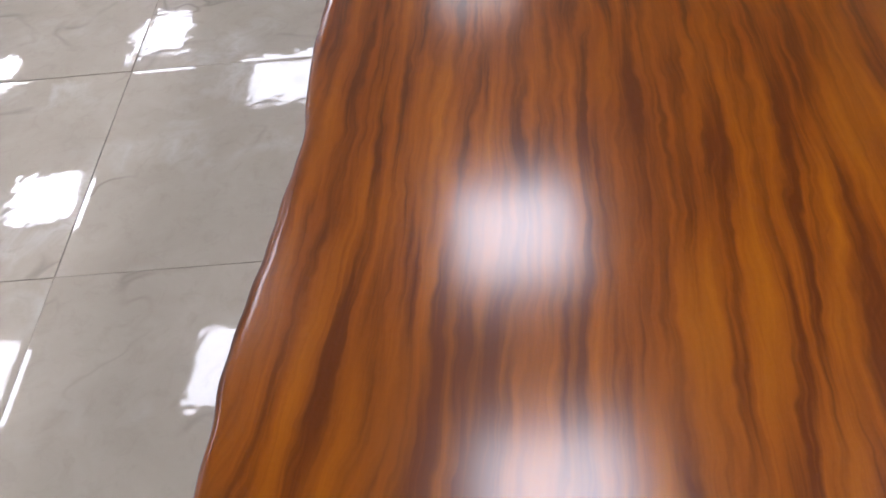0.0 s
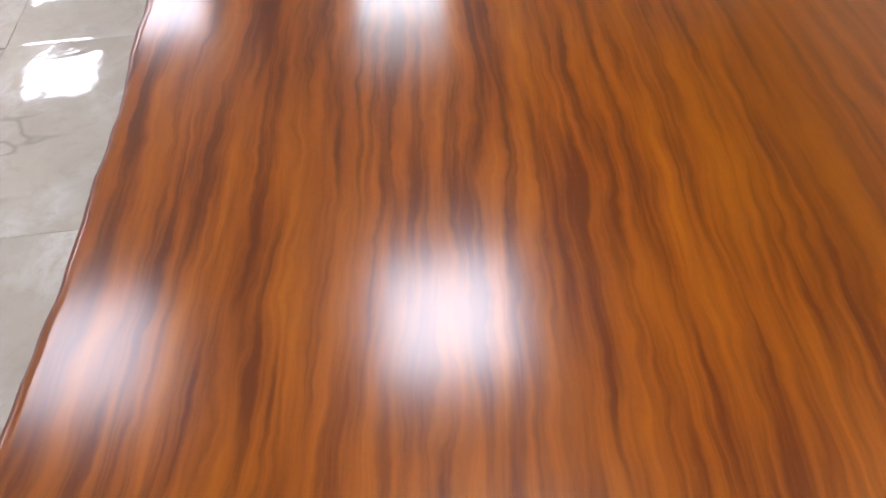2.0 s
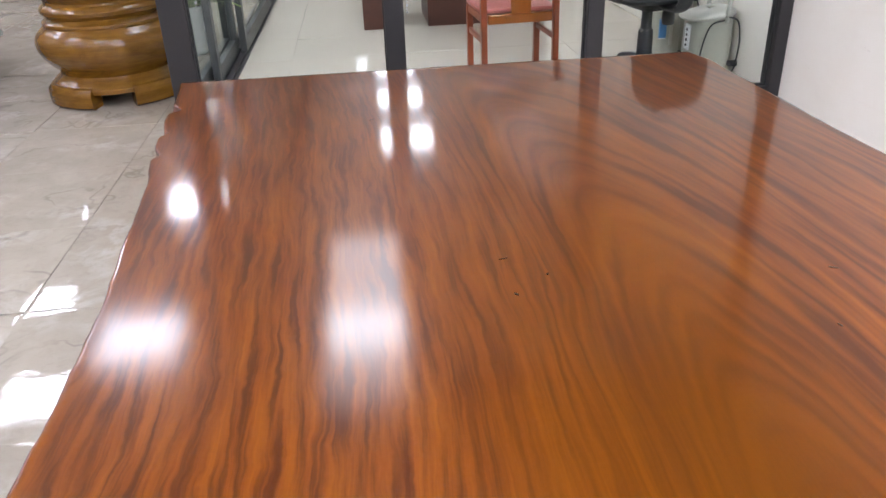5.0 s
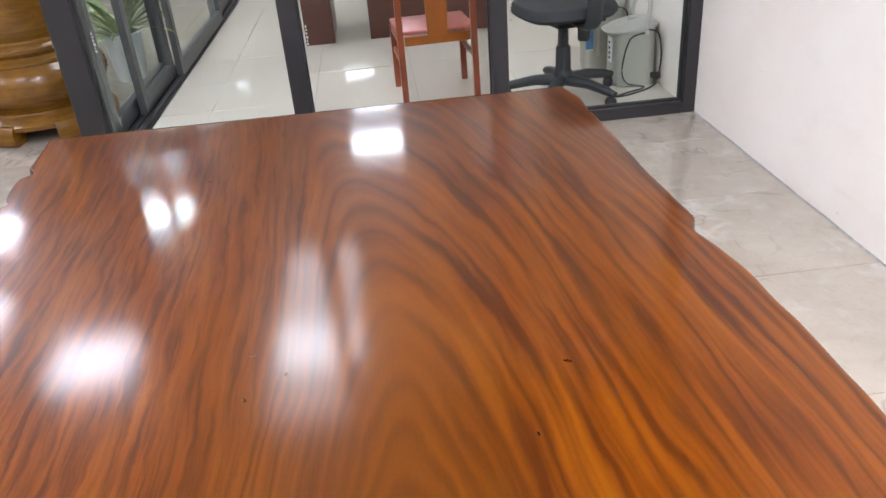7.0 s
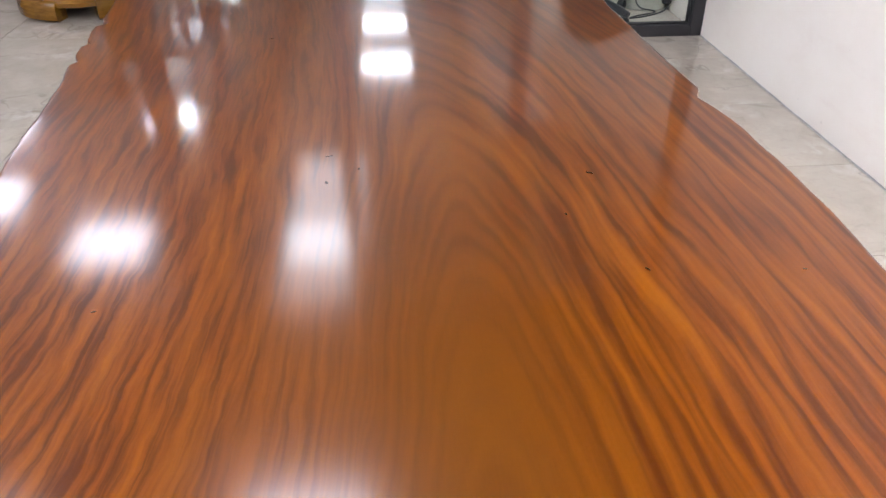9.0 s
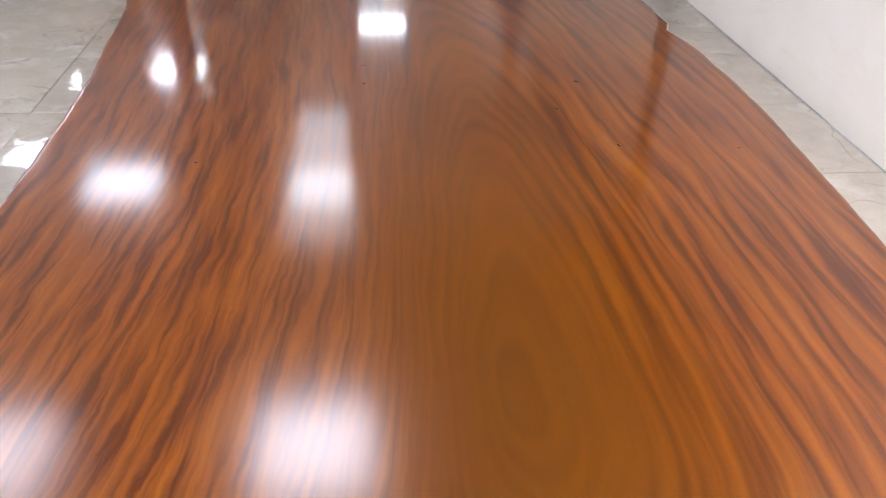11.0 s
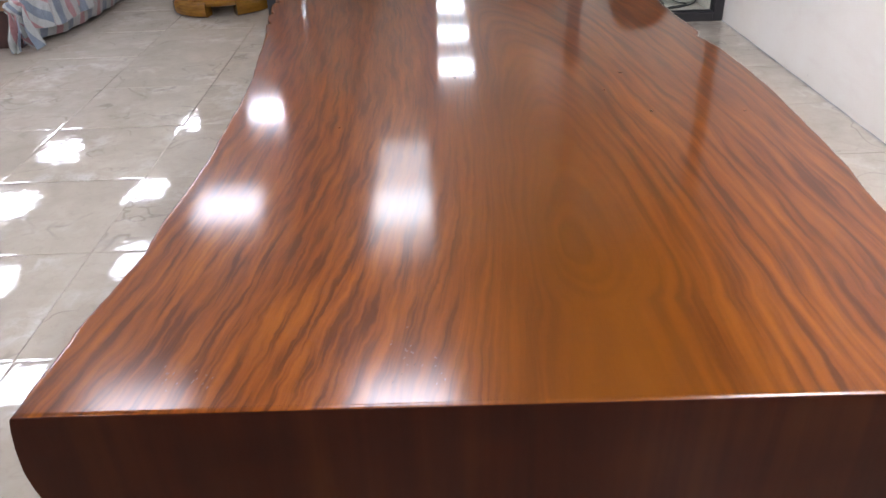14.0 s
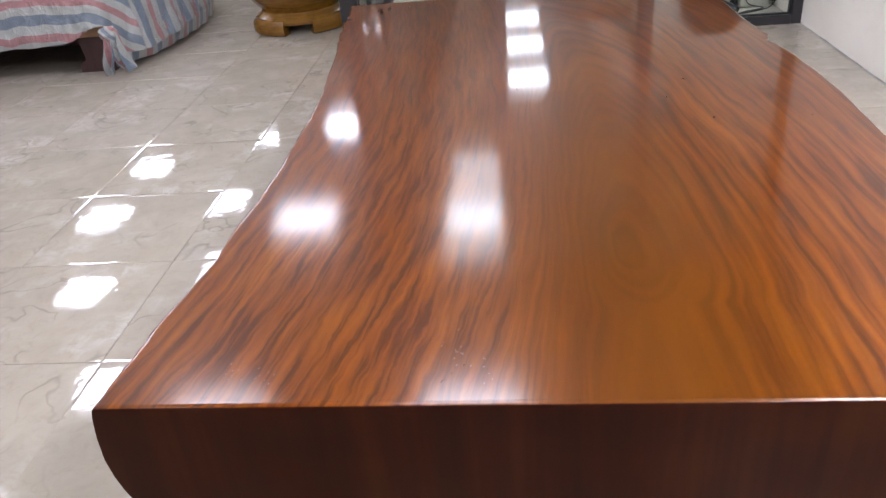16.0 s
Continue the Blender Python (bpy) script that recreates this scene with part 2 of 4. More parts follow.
def wall_material():
    m = Nodes("white_wall_paint", 0.62)
    v = m.coords()
    a = m.noise(v, 2.2, 4, 0.6)
    b = m.noise(v, 160.0, 2)
    col = m.ramp(a, [(0.3, (0.89, 0.825, 0.725)), (0.65, (0.925, 0.875, 0.785))])
    smear = m.math("MULTIPLY", m.math("SUBTRACT", m.noise(m.coords((1, 0.5, 1.6), shift=(1, 8, 3)), 5.0, 5, 0.65, 0.6), 0.56), 5.0, clamp=True)
    col = m.mix(m.math("MULTIPLY", smear, 0.30), col, (0.80, 0.70, 0.62))
    spots = m.math("MULTIPLY", m.math("SUBTRACT", m.noise(m.coords(shift=(4, 2, 7)), 13.0, 3, 0.7), 0.70), 9.0, clamp=True)
    col = m.mix(m.math("MULTIPLY", spots, 0.5), col, (0.42, 0.36, 0.31))
    m.color(col)
    m.bump(b, 0.12, 0.001)
    return m.mat


def glass_material():
    mat = bpy.data.materials.new("clear_glass")
    mat.use_nodes = True
    t = mat.node_tree
    t.nodes.clear()
    out = t.nodes.new("ShaderNodeOutputMaterial")
    mix = t.nodes.new("ShaderNodeMixShader")
    lw = t.nodes.new("ShaderNodeLayerWeight")
    lw.inputs[0].default_value = 0.5
    fr = t.nodes.new("ShaderNodeMapRange")
    fr.inputs["From Min"].default_value, fr.inputs["From Max"].default_value = 0.62, 1.0
    fr.inputs["To Min"].default_value, fr.inputs["To Max"].default_value = 0.004, 0.22
    t.links.new(lw.outputs["Facing"], fr.inputs["Value"])
    tr = t.nodes.new("ShaderNodeBsdfTransparent")
    tr.inputs[0].default_value = (0.955, 0.98, 0.965, 1)
    gl = t.nodes.new("ShaderNodeBsdfGlossy")
    gl.inputs["Roughness"].default_value = 0.0
    gl.inputs[0].default_value = (1, 1, 1, 1)
    t.links.new(fr.outputs[0], mix.inputs[0])
    t.links.new(tr.outputs[0], mix.inputs[1])
    t.links.new(gl.outputs[0], mix.inputs[2])
    t.links.new(mix.outputs[0], out.inputs[0])
    return mat


def lamp_material(name, strength, color=(0.90, 0.925, 1.10)):
    mat = bpy.data.materials.new(name)
    mat.use_nodes = True
    b = mat.node_tree.nodes["Principled BSDF"]
    b.inputs["Base Color"].default_value = (0.8, 0.8, 0.8, 1)
    b.inputs["Emission Color"].default_value = (*color, 1)
    b.inputs["Emission Strength"].default_value = strength
    return mat


def tarp_material():
    """Woven plastic sheeting, white with red and blue stripes; the stripes follow the sheet."""
    m = Nodes("striped_plastic_sheet", 0.38)
    uv = m.tree.nodes.new("ShaderNodeUVMap")
    uv.uv_map = "sheet"
    s = m.tree.nodes.new("ShaderNodeSeparateXYZ")
    m.link(uv.outputs[0], s.inputs[0])
    f = m.math("FRACT", m.math("DIVIDE", s.outputs[1], 0.262))
    n = m.tree.nodes.new("ShaderNodeValToRGB")
    n.color_ramp.interpolation = "CONSTANT"
    white, red, blue = (0.285, 0.295, 0.275), (0.265, 0.088, 0.092), (0.080, 0.112, 0.158)
    el = n.color_ramp.elements
    stops = [(0.0, white), (0.22, red), (0.43, white), (0.68, blue), (0.97, white)]
    while len(el) < len(stops):
        el.new(0.5)
    for e, (p, col) in zip(el, stops):
        e.position, e.color = p, (*col, 1)
    m.link(f, n.inputs[0])
    v = m.coords()
    weave = m.noise(v, 260.0, 2)
    crease = m.noise(v, 17.0, 4, 0.6, 0.8)
    col = m.mix(m.math("MULTIPLY", crease, 0.40), n.outputs[0], (0.34, 0.35, 0.345))
    m.color(col)
    b = m.bump(crease, 0.8, 0.016)
    m.bump(weave, 0.12, 0.001, b)
    return m.mat


SLAB_X, SLAB_Y, SLAB_TOP = 1.36, -2.19, 0.50
EYE_X, EYE_Y = 1.49, -3.32
M_WOOD = slab_material("lacquered_hardwood")
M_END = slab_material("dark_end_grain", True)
M_TILE = tile_material()
M_TILE_LIT = tile_material("brightly_lit_porcelain_tile", 1.5)
M_GROUT = plain("grey_grout", (0.20, 0.18, 0.155), 0.85)
M_WALL = wall_material()
M_MORTAR = plain("dusty_grey_mortar", (0.30, 0.285, 0.265), 0.9, 0, 0.45, 45, 0.3)
# unseen showroom ceiling, coloured dark so its reflection doesn't haze the slab
M_CEIL = plain("ceiling_darkened", (0.145, 0.145, 0.145), 0.85, var=0.06)
# unseen office ceiling, coloured light to brighten the office and its reflection
M_CEIL_PALE = plain("ceiling_lightened", (0.74, 0.73, 0.71), 0.85, var=0.06)
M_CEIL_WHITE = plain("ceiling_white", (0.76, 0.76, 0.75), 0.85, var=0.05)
M_GLASS = glass_material()
M_FRAME = plain("dark_grey_aluminium", (0.015, 0.0132, 0.0140), 0.48, 0.0, 0.15, 60, 0.03)
M_SASH = plain("mid_grey_aluminium", (0.055, 0.058, 0.057), 0.40, 0.0, 0.12, 60, 0.03)
M_GASKET = plain("black_rubber", (0.012, 0.012, 0.012), 0.7)
M_LAMP = lamp_material("panel_diffuser", PANEL_POWER)
M_FAR = lamp_material("soft_panel_diffuser", 10.5)
M_FILL = lamp_material("fill_panel_diffuser", 27.0)
M_DIM = lamp_material("dim_reflection_diffuser", 2.6)
M_OVER = lamp_material("near_panel_diffuser", 20.0)
M_HALL = lamp_material("hall_panel_diffuser", 18.0)
M_MILD = lamp_material("mild_panel_diffuser", 9.0)
M_TRIM = plain("white_lamp_rim", (0.75, 0.75, 0.75), 0.4, var=0.05)
M_TARP = tarp_material()
M_DARKWOOD = plain("dark_red_wood", (0.042, 0.016, 0.016), 0.35, 0, 0.4, 25, 0.1, (6, 6, 1))
M_PALEWOOD = plain("raw_wood", (0.30, 0.17, 0.09), 0.6, 0, 0.3, 25, 0.1, (1, 6, 6))
M_CHAIR = plain("orange_red_varnished_wood", (0.215, 0.046, 0.016), 0.30, 0, 0.35, 18, 0.06, (8, 8, 1))
M_SPLAT = plain("amber_varnished_wood", (0.25, 0.066, 0.007), 0.3, 0, 0.25, 18, 0.06, (8, 8, 1))
M_SEAT = plain("red_lacquered_seat", (0.40, 0.115, 0.095), 0.32, 0, 0.2, 20, 0.05, (6, 1, 1))
M_BLACK = plain("black_plastic", (0.020, 0.021, 0.023), 0.45, 0, 0.2, 90, 0.08)
M_MESH = plain("black_mesh_fabric", (0.028, 0.029, 0.031), 0.85, 0, 0.3, 300, 0.3)
M_CREAM = plain("pale_grey_green_plastic", (0.35, 0.345, 0.285), 0.35, 0, 0.05, 40, 0.02)
M_LID = plain("light_grey_plastic", (0.46, 0.455, 0.40), 0.3, 0, 0.05, 40, 0.02)
M_PANELW = plain("white_control_plate", (0.75, 0.76, 0.76), 0.3, 0, 0.03)
M_BLUE = plain("blue_label", (0.06, 0.20, 0.42), 0.4, 0, 0.2, 60)
M_DESK = plain("red_brown_desk_board", (0.085, 0.030, 0.020), 0.38, 0, 0.35, 20, 0.05, (1, 8, 8))
M_POT = plain("white_glazed_ceramic", (0.66, 0.68, 0.68), 0.22, 0, 0.05, 12)
M_SOIL = plain("dark_soil", (0.035, 0.024, 0.016), 0.9, 0, 0.5, 60, 0.5)
M_BARE = plain("white_marking", (0.50, 0.51, 0.50), 0.5, 0, 0.03)


def stand_material():
    m = Nodes("golden_lacquered_wood", 0.22)
    v = m.coords((1, 1, 3.0))
    a = m.noise(v, 5.0, 5, 0.6, 1.6)
    b = m.noise(m.coords((1, 1, 14.0)), 6.0, 4, 0.6, 0.8)
    f = m.math("ADD", m.math("MULTIPLY", a, 0.6), m.math("MULTIPLY", b, 0.4))
    m.color(m.ramp(f, [(0.28, (0.085, 0.036, 0.005)), (0.5, (0.165, 0.074, 0.009)), (0.72, (0.245, 0.116, 0.015))]))
    m.roughness(m.math("ADD", m.math("MULTIPLY", a, 0.1), 0.17))
    m.bump(b, 0.15, 0.003)
    return m.mat


def leaf_material():
    m = Nodes("green_leaf", 0.4)
    v = m.coords()
    m.color(m.ramp(m.noise(v, 22.0, 3), [(0.3, (0.12, 0.19, 0.06)), (0.5, (0.24, 0.32, 0.12)), (0.7, (0.46, 0.48, 0.27))]))
    m.bump(m.noise(v, 120.0, 2), 0.2, 0.001)
    return m.mat


M_STAND = stand_material()
M_LEAF = leaf_material()

# ---- building helpers ----


def part(name, bm, material, parent=None, label="", smooth=False, at=(0, 0, 0)):
    """Links a bmesh as one mesh object, under its thing if one is given."""
    me = bpy.data.meshes.new(name)
    bm.normal_update()
    bm.to_mesh(me)
    bm.free()
    for m in material if isinstance(material, (list, tuple)) else [material]:
        me.materials.append(m)
    if smooth:
        me.polygons.foreach_set("use_smooth", [True] * len(me.polygons))
        me.set_sharp_from_angle(angle=radians(38))
    ob = new(name, me)
    ob.location = at
    if parent is not None:
        ob.parent = parent
    if label:
        tagged(ob, label)
    return ob


def thing(name, at, label, category, group="", turn=0):
    ob = new(name)
    ob.matrix_basis = pose(*at, 0, 0, turn)
    ob.empty_display_size = 0.1
    return tagged(ob, label, category, group)


def box(x0, x1, y0, y1, z0, z1, bevel=0.0, seg=2, bm=None):
    made = bmesh.new()
    vs = [made.verts.new((x, y, z)) for x in (x0, x1) for y in (y0, y1) for z in (z0, z1)]
    for f in ((0, 1, 3, 2), (4, 6, 7, 5), (0, 4, 5, 1), (2, 3, 7, 6), (0, 2, 6, 4), (1, 5, 7, 3)):
        made.faces.new([vs[i] for i in f])
    bmesh.ops.recalc_face_normals(made, faces=made.faces)
    if bevel:
        bmesh.ops.bevel(made, geom=list(made.edges), offset=bevel, segments=seg, profile=0.5, affect="EDGES")
    return join(bm, made)


def join(bm, made):
    """Adds one bmesh to another."""
    if bm is None:
        return made
    me = bpy.data.meshes.new("tmp")
    made.to_mesh(me)
    made.free()
    bm.from_mesh(me)
    bpy.data.meshes.remove(me)
    return bm


def revolve(profile, steps=48, bm=None):
    """A turned body from (radius, height) pairs, closed where the radius is 0."""
    made = bmesh.new()
    rings = []
    for r, z in profile:
        if r <= 1e-6:
            rings.append([made.verts.new((0, 0, z))])
        else:
            rings.append([made.verts.new((r * math.cos(a), r * math.sin(a), z)) for a in [i * math.tau / steps for i in range(steps)]])
    for a, b in zip(rings, rings[1:]):
        for i in range(steps):
            j = (i + 1) % steps
            if len(a) == 1 and len(b) == 1:
                continue
            if len(a) == 1:
                made.faces.new((a[0], b[j], b[i]))
            elif len(b) == 1:
                made.faces.new((a[i], a[j], b[0]))
            else:
                made.faces.new((a[i], a[j], b[j], b[i]))
    bmesh.ops.recalc_face_normals(made, faces=made.faces)
    return join(bm, made)


def tube(points, radius, steps=8, bm=None):
    """A round bar through the points; radius may be one number or one for each point."""
    made = bmesh.new()
    pts = [Vector(p) for p in points]
    rad = radius if isinstance(radius, (list, tuple)) else [radius] * len(pts)
    rings = []
    for i, p in enumerate(pts):
        d = (pts[min(i + 1, len(pts) - 1)] - pts[max(i - 1, 0)]).normalized()
        q = d.to_track_quat("Z", "Y")
        rings.append([made.verts.new(p + q @ Vector((rad[i] * math.cos(a), rad[i] * math.sin(a), 0))) for a in [k * math.tau / steps for k in range(steps)]])
    for a, b in zip(rings, rings[1:]):
        for i in range(steps):
            j = (i + 1) % steps
            made.faces.new((a[i], a[j], b[j], b[i]))
    made.faces.new(list(reversed(rings[0])))
    made.faces.new(rings[-1])
    return join(bm, made)


def bezier(points, n=8):
    """A smooth line through the points."""
    pts = [Vector(p) for p in points]
    out = []
    for i in range(len(pts) - 1):
        p0, p1, p2, p3 = pts[max(i - 1, 0)], pts[i], pts[i + 1], pts[min(i + 2, len(pts) - 1)]
        for k in range(n):
            t = k / n
            out.append(0.5 * ((2 * p1) + (p2 - p0) * t + (2 * p0 - 5 * p1 + 4 * p2 - p3) * t * t + (3 * p1 - p0 - 3 * p2 + p3) * t ** 3))
    out.append(pts[-1])
    return out


def prism(outline, y0, y1, bevel=0.0, axis="y"):
    """A flat outline of (a, z) pairs pushed from y0 to y1 along y (or x)."""
    made = bmesh.new()
    put = (lambda a, z, d: (a, d, z)) if axis == "y" else (lambda a, z, d: (d, a, z))
    front = [made.verts.new(put(a, z, y0)) for a, z in outline]
    back = [made.verts.new(put(a, z, y1)) for a, z in outline]
    n = len(outline)
    for i in range(n):
        j = (i + 1) % n
        made.faces.new((front[i], front[j], back[j], back[i]))
    made.faces.new(front)
    made.faces.new(list(reversed(back)))
    bmesh.ops.recalc_face_normals(made, faces=made.faces)
    if bevel:
        bmesh.ops.bevel(made, geom=list(made.edges), offset=bevel, segments=2, profile=0.5, affect="EDGES", clamp_overlap=True)
    return made


# ---- setting ----
WALL_X = 3.14          # inner face of the long wall
GLASS_Y = 0.40         # middle of the glass partition
X_MIN, Y_MIN, Y_MAX = -7.8, -8.4, 14.4


def structure(name, bm, material, label, category):
    return tagged(part(name, bm, material), label, category, kind="structure")


structure("wall_east", box(WALL_X, WALL_X + 0.2, Y_MIN - 0.2, Y_MAX + 0.2, -0.05, CEIL), M_WALL, "white painted plaster wall with faint scuffs and stains", "wall")
structure("wall_west", box(X_MIN - 0.2, X_MIN, Y_MIN - 0.2, Y_MAX + 0.2, -0.05, CEIL), M_WALL, "plain white painted wall closing the showroom", "wall")
structure("wall_south", box(X_MIN, WALL_X, Y_MIN - 0.2, Y_MIN, -0.05, CEIL), M_WALL, "plain white painted wall behind the slab", "wall")
structure("wall_north", box(X_MIN, WALL_X, Y_MAX, Y_MAX + 0.2, -0.05, CEIL), M_WALL, "plain white painted wall at the far end", "wall")
structure("ceiling", box(-0.2, WALL_X + 0.2, Y_MIN - 0.2, GLASS_Y, CEIL + 0.003, CEIL + 0.15), M_CEIL, "plain ceiling, darkened to keep haze off the slab, with square light panels", "ceiling")
structure("ceiling_office", box(-0.2, WALL_X + 0.2, GLASS_Y, Y_MAX + 0.2, CEIL + 0.003, CEIL + 0.15), M_CEIL_PALE, "plain office ceiling, lightened to brighten the office, with square light panels", "ceiling")
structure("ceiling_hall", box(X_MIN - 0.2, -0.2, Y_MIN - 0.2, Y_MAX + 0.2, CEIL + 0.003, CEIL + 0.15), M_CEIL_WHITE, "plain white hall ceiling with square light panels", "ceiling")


def wall_joint():
    """A ragged line of grey mortar and dust along the foot of the long wall."""
    bm = bmesh.new()
    rows = []
    for i in range(181):
        y = Y_MIN + 0.05 + (GLASS_Y - 0.1 - Y_MIN) * i / 180
        w = 0.006 + 0.004 * noise.noise((y * 4.0, 2.0, 0)) + 0.003 * noise.noise((y * 17.0, 5.0, 0))
        h = 0.0055 + 0.003 * noise.noise((y * 5.0, 8.0, 0))
        rows.append([bm.verts.new(p) for p in ((WALL_X - w, y, 0.0005), (WALL_X - w * 0.55, y, 0.004), (WALL_X - 0.0015, y, h), (WALL_X - 0.0015, y, 0.0005))])
    for p, q in zip(rows, rows[1:]):
        for k in range(3):
            bm.faces.new((p[k], q[k], q[k + 1], p[k + 1]))
    bmesh.ops.recalc_face_normals(bm, faces=bm.faces)
    return bm


structure("trim_wall_joint", wall_joint(), M_MORTAR, "ragged grey mortar joint along the foot of the wall", "trim")


def panel_light(x, y, material, label, h=0.285):
    t = thing("ceiling_light", (x, y, CEIL), label, "ceiling light", "square ceiling lights")
    part("diffuser", box(-h, h, -h, h, -0.010, -0.004), material, t)
    fr = box(-0.30, 0.30, -0.30, -h, -0.014, 0.0)
    fr = box(-0.30, 0.30, h, 0.30, -0.014, 0.0, bm=fr)
    fr = box(-0.30, -h, -h, h, -0.014, 0.0, bm=fr)
    fr = box(h, 0.30, -h, h, -0.014, 0.0, bm=fr)
    part("frame", fr, M_TRIM, t)
    return t


lit = "square white ceiling light panel, switched on"
over = panel_light(0.99, -2.74, M_OVER, "square white ceiling light panel above the slab")
copy_thing(over, pose(0.97, -1.38, CEIL))
first = panel_light(-4.0, -4.6, M_LAMP, lit)
for x, y in ((-0.62, -1.35), (1.0, -4.6), (-0.62, -4.6), (-2.35, -1.35), (-2.35, -4.6), (-4.0, -1.35), (1.0, -6.6), (-2.35, -6.6), 
             (-4.02, 3.78), (-5.6, 1.4)):
    copy_thing(first, pose(x, y, CEIL))
panel_light(-0.65, 1.42, M_MILD, "square white ceiling light panel beside the office")
panel_light(-1.86, 2.20, M_MILD, "square white ceiling light panel above the covered bench")
hall = panel_light(-2.35, 0.25, M_HALL, "square white ceiling light panel over the hall", 0.25)
for x, y in ((-3.40, 1.95), (-0.66, 3.85), (-2.35, 3.85), (-2.35, 6.15), (-4.07, 5.5)):
    copy_thing(hall, pose(x, y, CEIL))
# unseen fill panels, added to brighten the long wall and the wood
strong = panel_light(2.83, -3.0, M_FILL, "unseen square fill light panel, added to brighten the long wall")
for y in (-3.65, -4.3, -4.95, -6.6):
    copy_thing(strong, pose(2.83, y, CEIL))
soft = panel_light(1.48, 5.25, M_FAR, "square white ceiling light panel, a softer one")
for x, y in ((1.49, 6.9), (1.50, 8.6)):
    copy_thing(soft, pose(x, y, CEIL))
panel_light(0.95, 1.29, M_MILD, "square white ceiling light panel over the office")
# faint panels added to draw the dim patches of the slab's reflection
dim = panel_light(0.93, 0.71, M_DIM, "faint square ceiling panel, added for a dim reflection")
for x, y in ((0.95, 1.87), (0.95, 2.45), (1.2, 12.3), (-1.2, 11.6)):
    copy_thing(dim, pose(x, y, CEIL))

# ---- glass partition ----


def frame_bar(name, x0, x1, y0, y1, z0, z1, parent):
    return part(name, box(x0, x1, y0, y1, z0, z1, 0.003, 1), M_FRAME, parent)


partition = thing("partition_1", (WALL_X, GLASS_Y, 0), "glass office partition in dark grey aluminium frames", "partition")
partition["kind"] = "structure"
posts = ((0.17, 0.29), (1.17, 1.255), (2.125, 2.205), (3.076, 3.14))
for a, b in posts:
    frame_bar("post", a - WALL_X, b - WALL_X, -0.045, 0.045, 0, CEIL, partition)
for (_, a1), (b0, _) in zip(posts, posts[1:]):
    frame_bar("bottom_rail", a1 - WALL_X, b0 - WALL_X, -0.045, 0.045, 0, 0.058, partition)
    frame_bar("top_rail", a1 - WALL_X, b0 - WALL_X, -0.045, 0.045, CEIL - 0.06, CEIL, partition)
    g = part("pane", box(a1 - WALL_X, b0 - WALL_X, -0.004, 0.004, 0.058, CEIL - 0.06), M_GLASS, partition)
    g.visible_shadow = False
    s = box(a1 - WALL_X, b0 - WALL_X, -0.012, 0.012, 0.058, 0.064)
    for q in (a1 - WALL_X, b0 - WALL_X - 0.006):
        s = box(q, q + 0.006, -0.012, 0.012, 0.064, CEIL - 0.06, bm=s)
    part("gasket", s, M_GASKET, g)
# faint white marks down the glass beside each post
for a, z in ((1.275, 0.60), (2.225, 0.62), (0.33, 0.66)):
    bars = None
    zz = z
    for k, (w, hgt) in enumerate(((0.007, 0.012), (0.009, 0.006), (0.006, 0.010), (0.009, 0.012), (0.005, 0.006), (0.008, 0.009))):
        bars = box(a - WALL_X, a - WALL_X + w, -0.0065, -0.0050, zz - hgt, zz, bm=bars)
        zz -= hgt + 0.007
    part("marking", bars, M_BARE, partition, "row of small white marks on the glass")

# side run of sliding doors, leading away from the corner post
side = thing("partition_2", (0.22, GLASS_Y, 0), "dark grey aluminium sliding glass doors on floor tracks", "partition")
side["kind"] = "structure"
for k, x in enumerate((-0.055, 0.0, 0.055)):
    part("floor_track", box(x - 0.012, x + 0.012, 0.045, 8.6, 0.0, 0.018 + 0.004 * k, 0.002, 1), M_FRAME, side)
part("track_base", box(-0.085, 0.085, 0.045, 8.6, -0.002, 0.006), M_FRAME, side)


def sliding_leaf(x, y0, y1):
    leaf = part("door_leaf", box(x - 0.02, x + 0.02, y0, y0 + 0.075, 0.02, CEIL - 0.06, 0.003, 1), M_SASH, side, "sliding glass door leaf")
    part("stile", box(x - 0.02, x + 0.02, y1 - 0.075, y1, 0.02, CEIL - 0.06, 0.003, 1), M_SASH, leaf)
    part("bottom_rail", box(x - 0.02, x + 0.02, y0 + 0.075, y1 - 0.075, 0.02, 0.115, 0.003, 1), M_SASH, leaf)
    part("top_rail", box(x - 0.02, x + 0.02, y0 + 0.075, y1 - 0.075, CEIL - 0.16, CEIL - 0.06, 0.003, 1), M_SASH, leaf)
    g = part("pane", box(x - 0.003, x + 0.003, y0 + 0.075, y1 - 0.075, 0.115, CEIL - 0.16), M_GLASS, leaf)
    g.visible_shadow = False


part("end_pane", box(-0.003, 0.003, 0.045, 0.40, 0.02, CEIL - 0.06), M_GLASS, side).visible_shadow = False
sliding_leaf(-0.055, 0.40, 1.70)
sliding_leaf(0.0, 0.80, 1.62)
sliding_leaf(0.055, 1.60, 3.40)
sliding_leaf(0.0, 3.32, 5.1)
sliding_leaf(0.055, 5.0, 6.8)
sliding_leaf(0.0, 6.7, 8.5)
part("head_rail", box(-0.085, 0.085, 0.045, 8.6, CEIL - 0.06, CEIL, 0.003, 1), M_SASH, side)

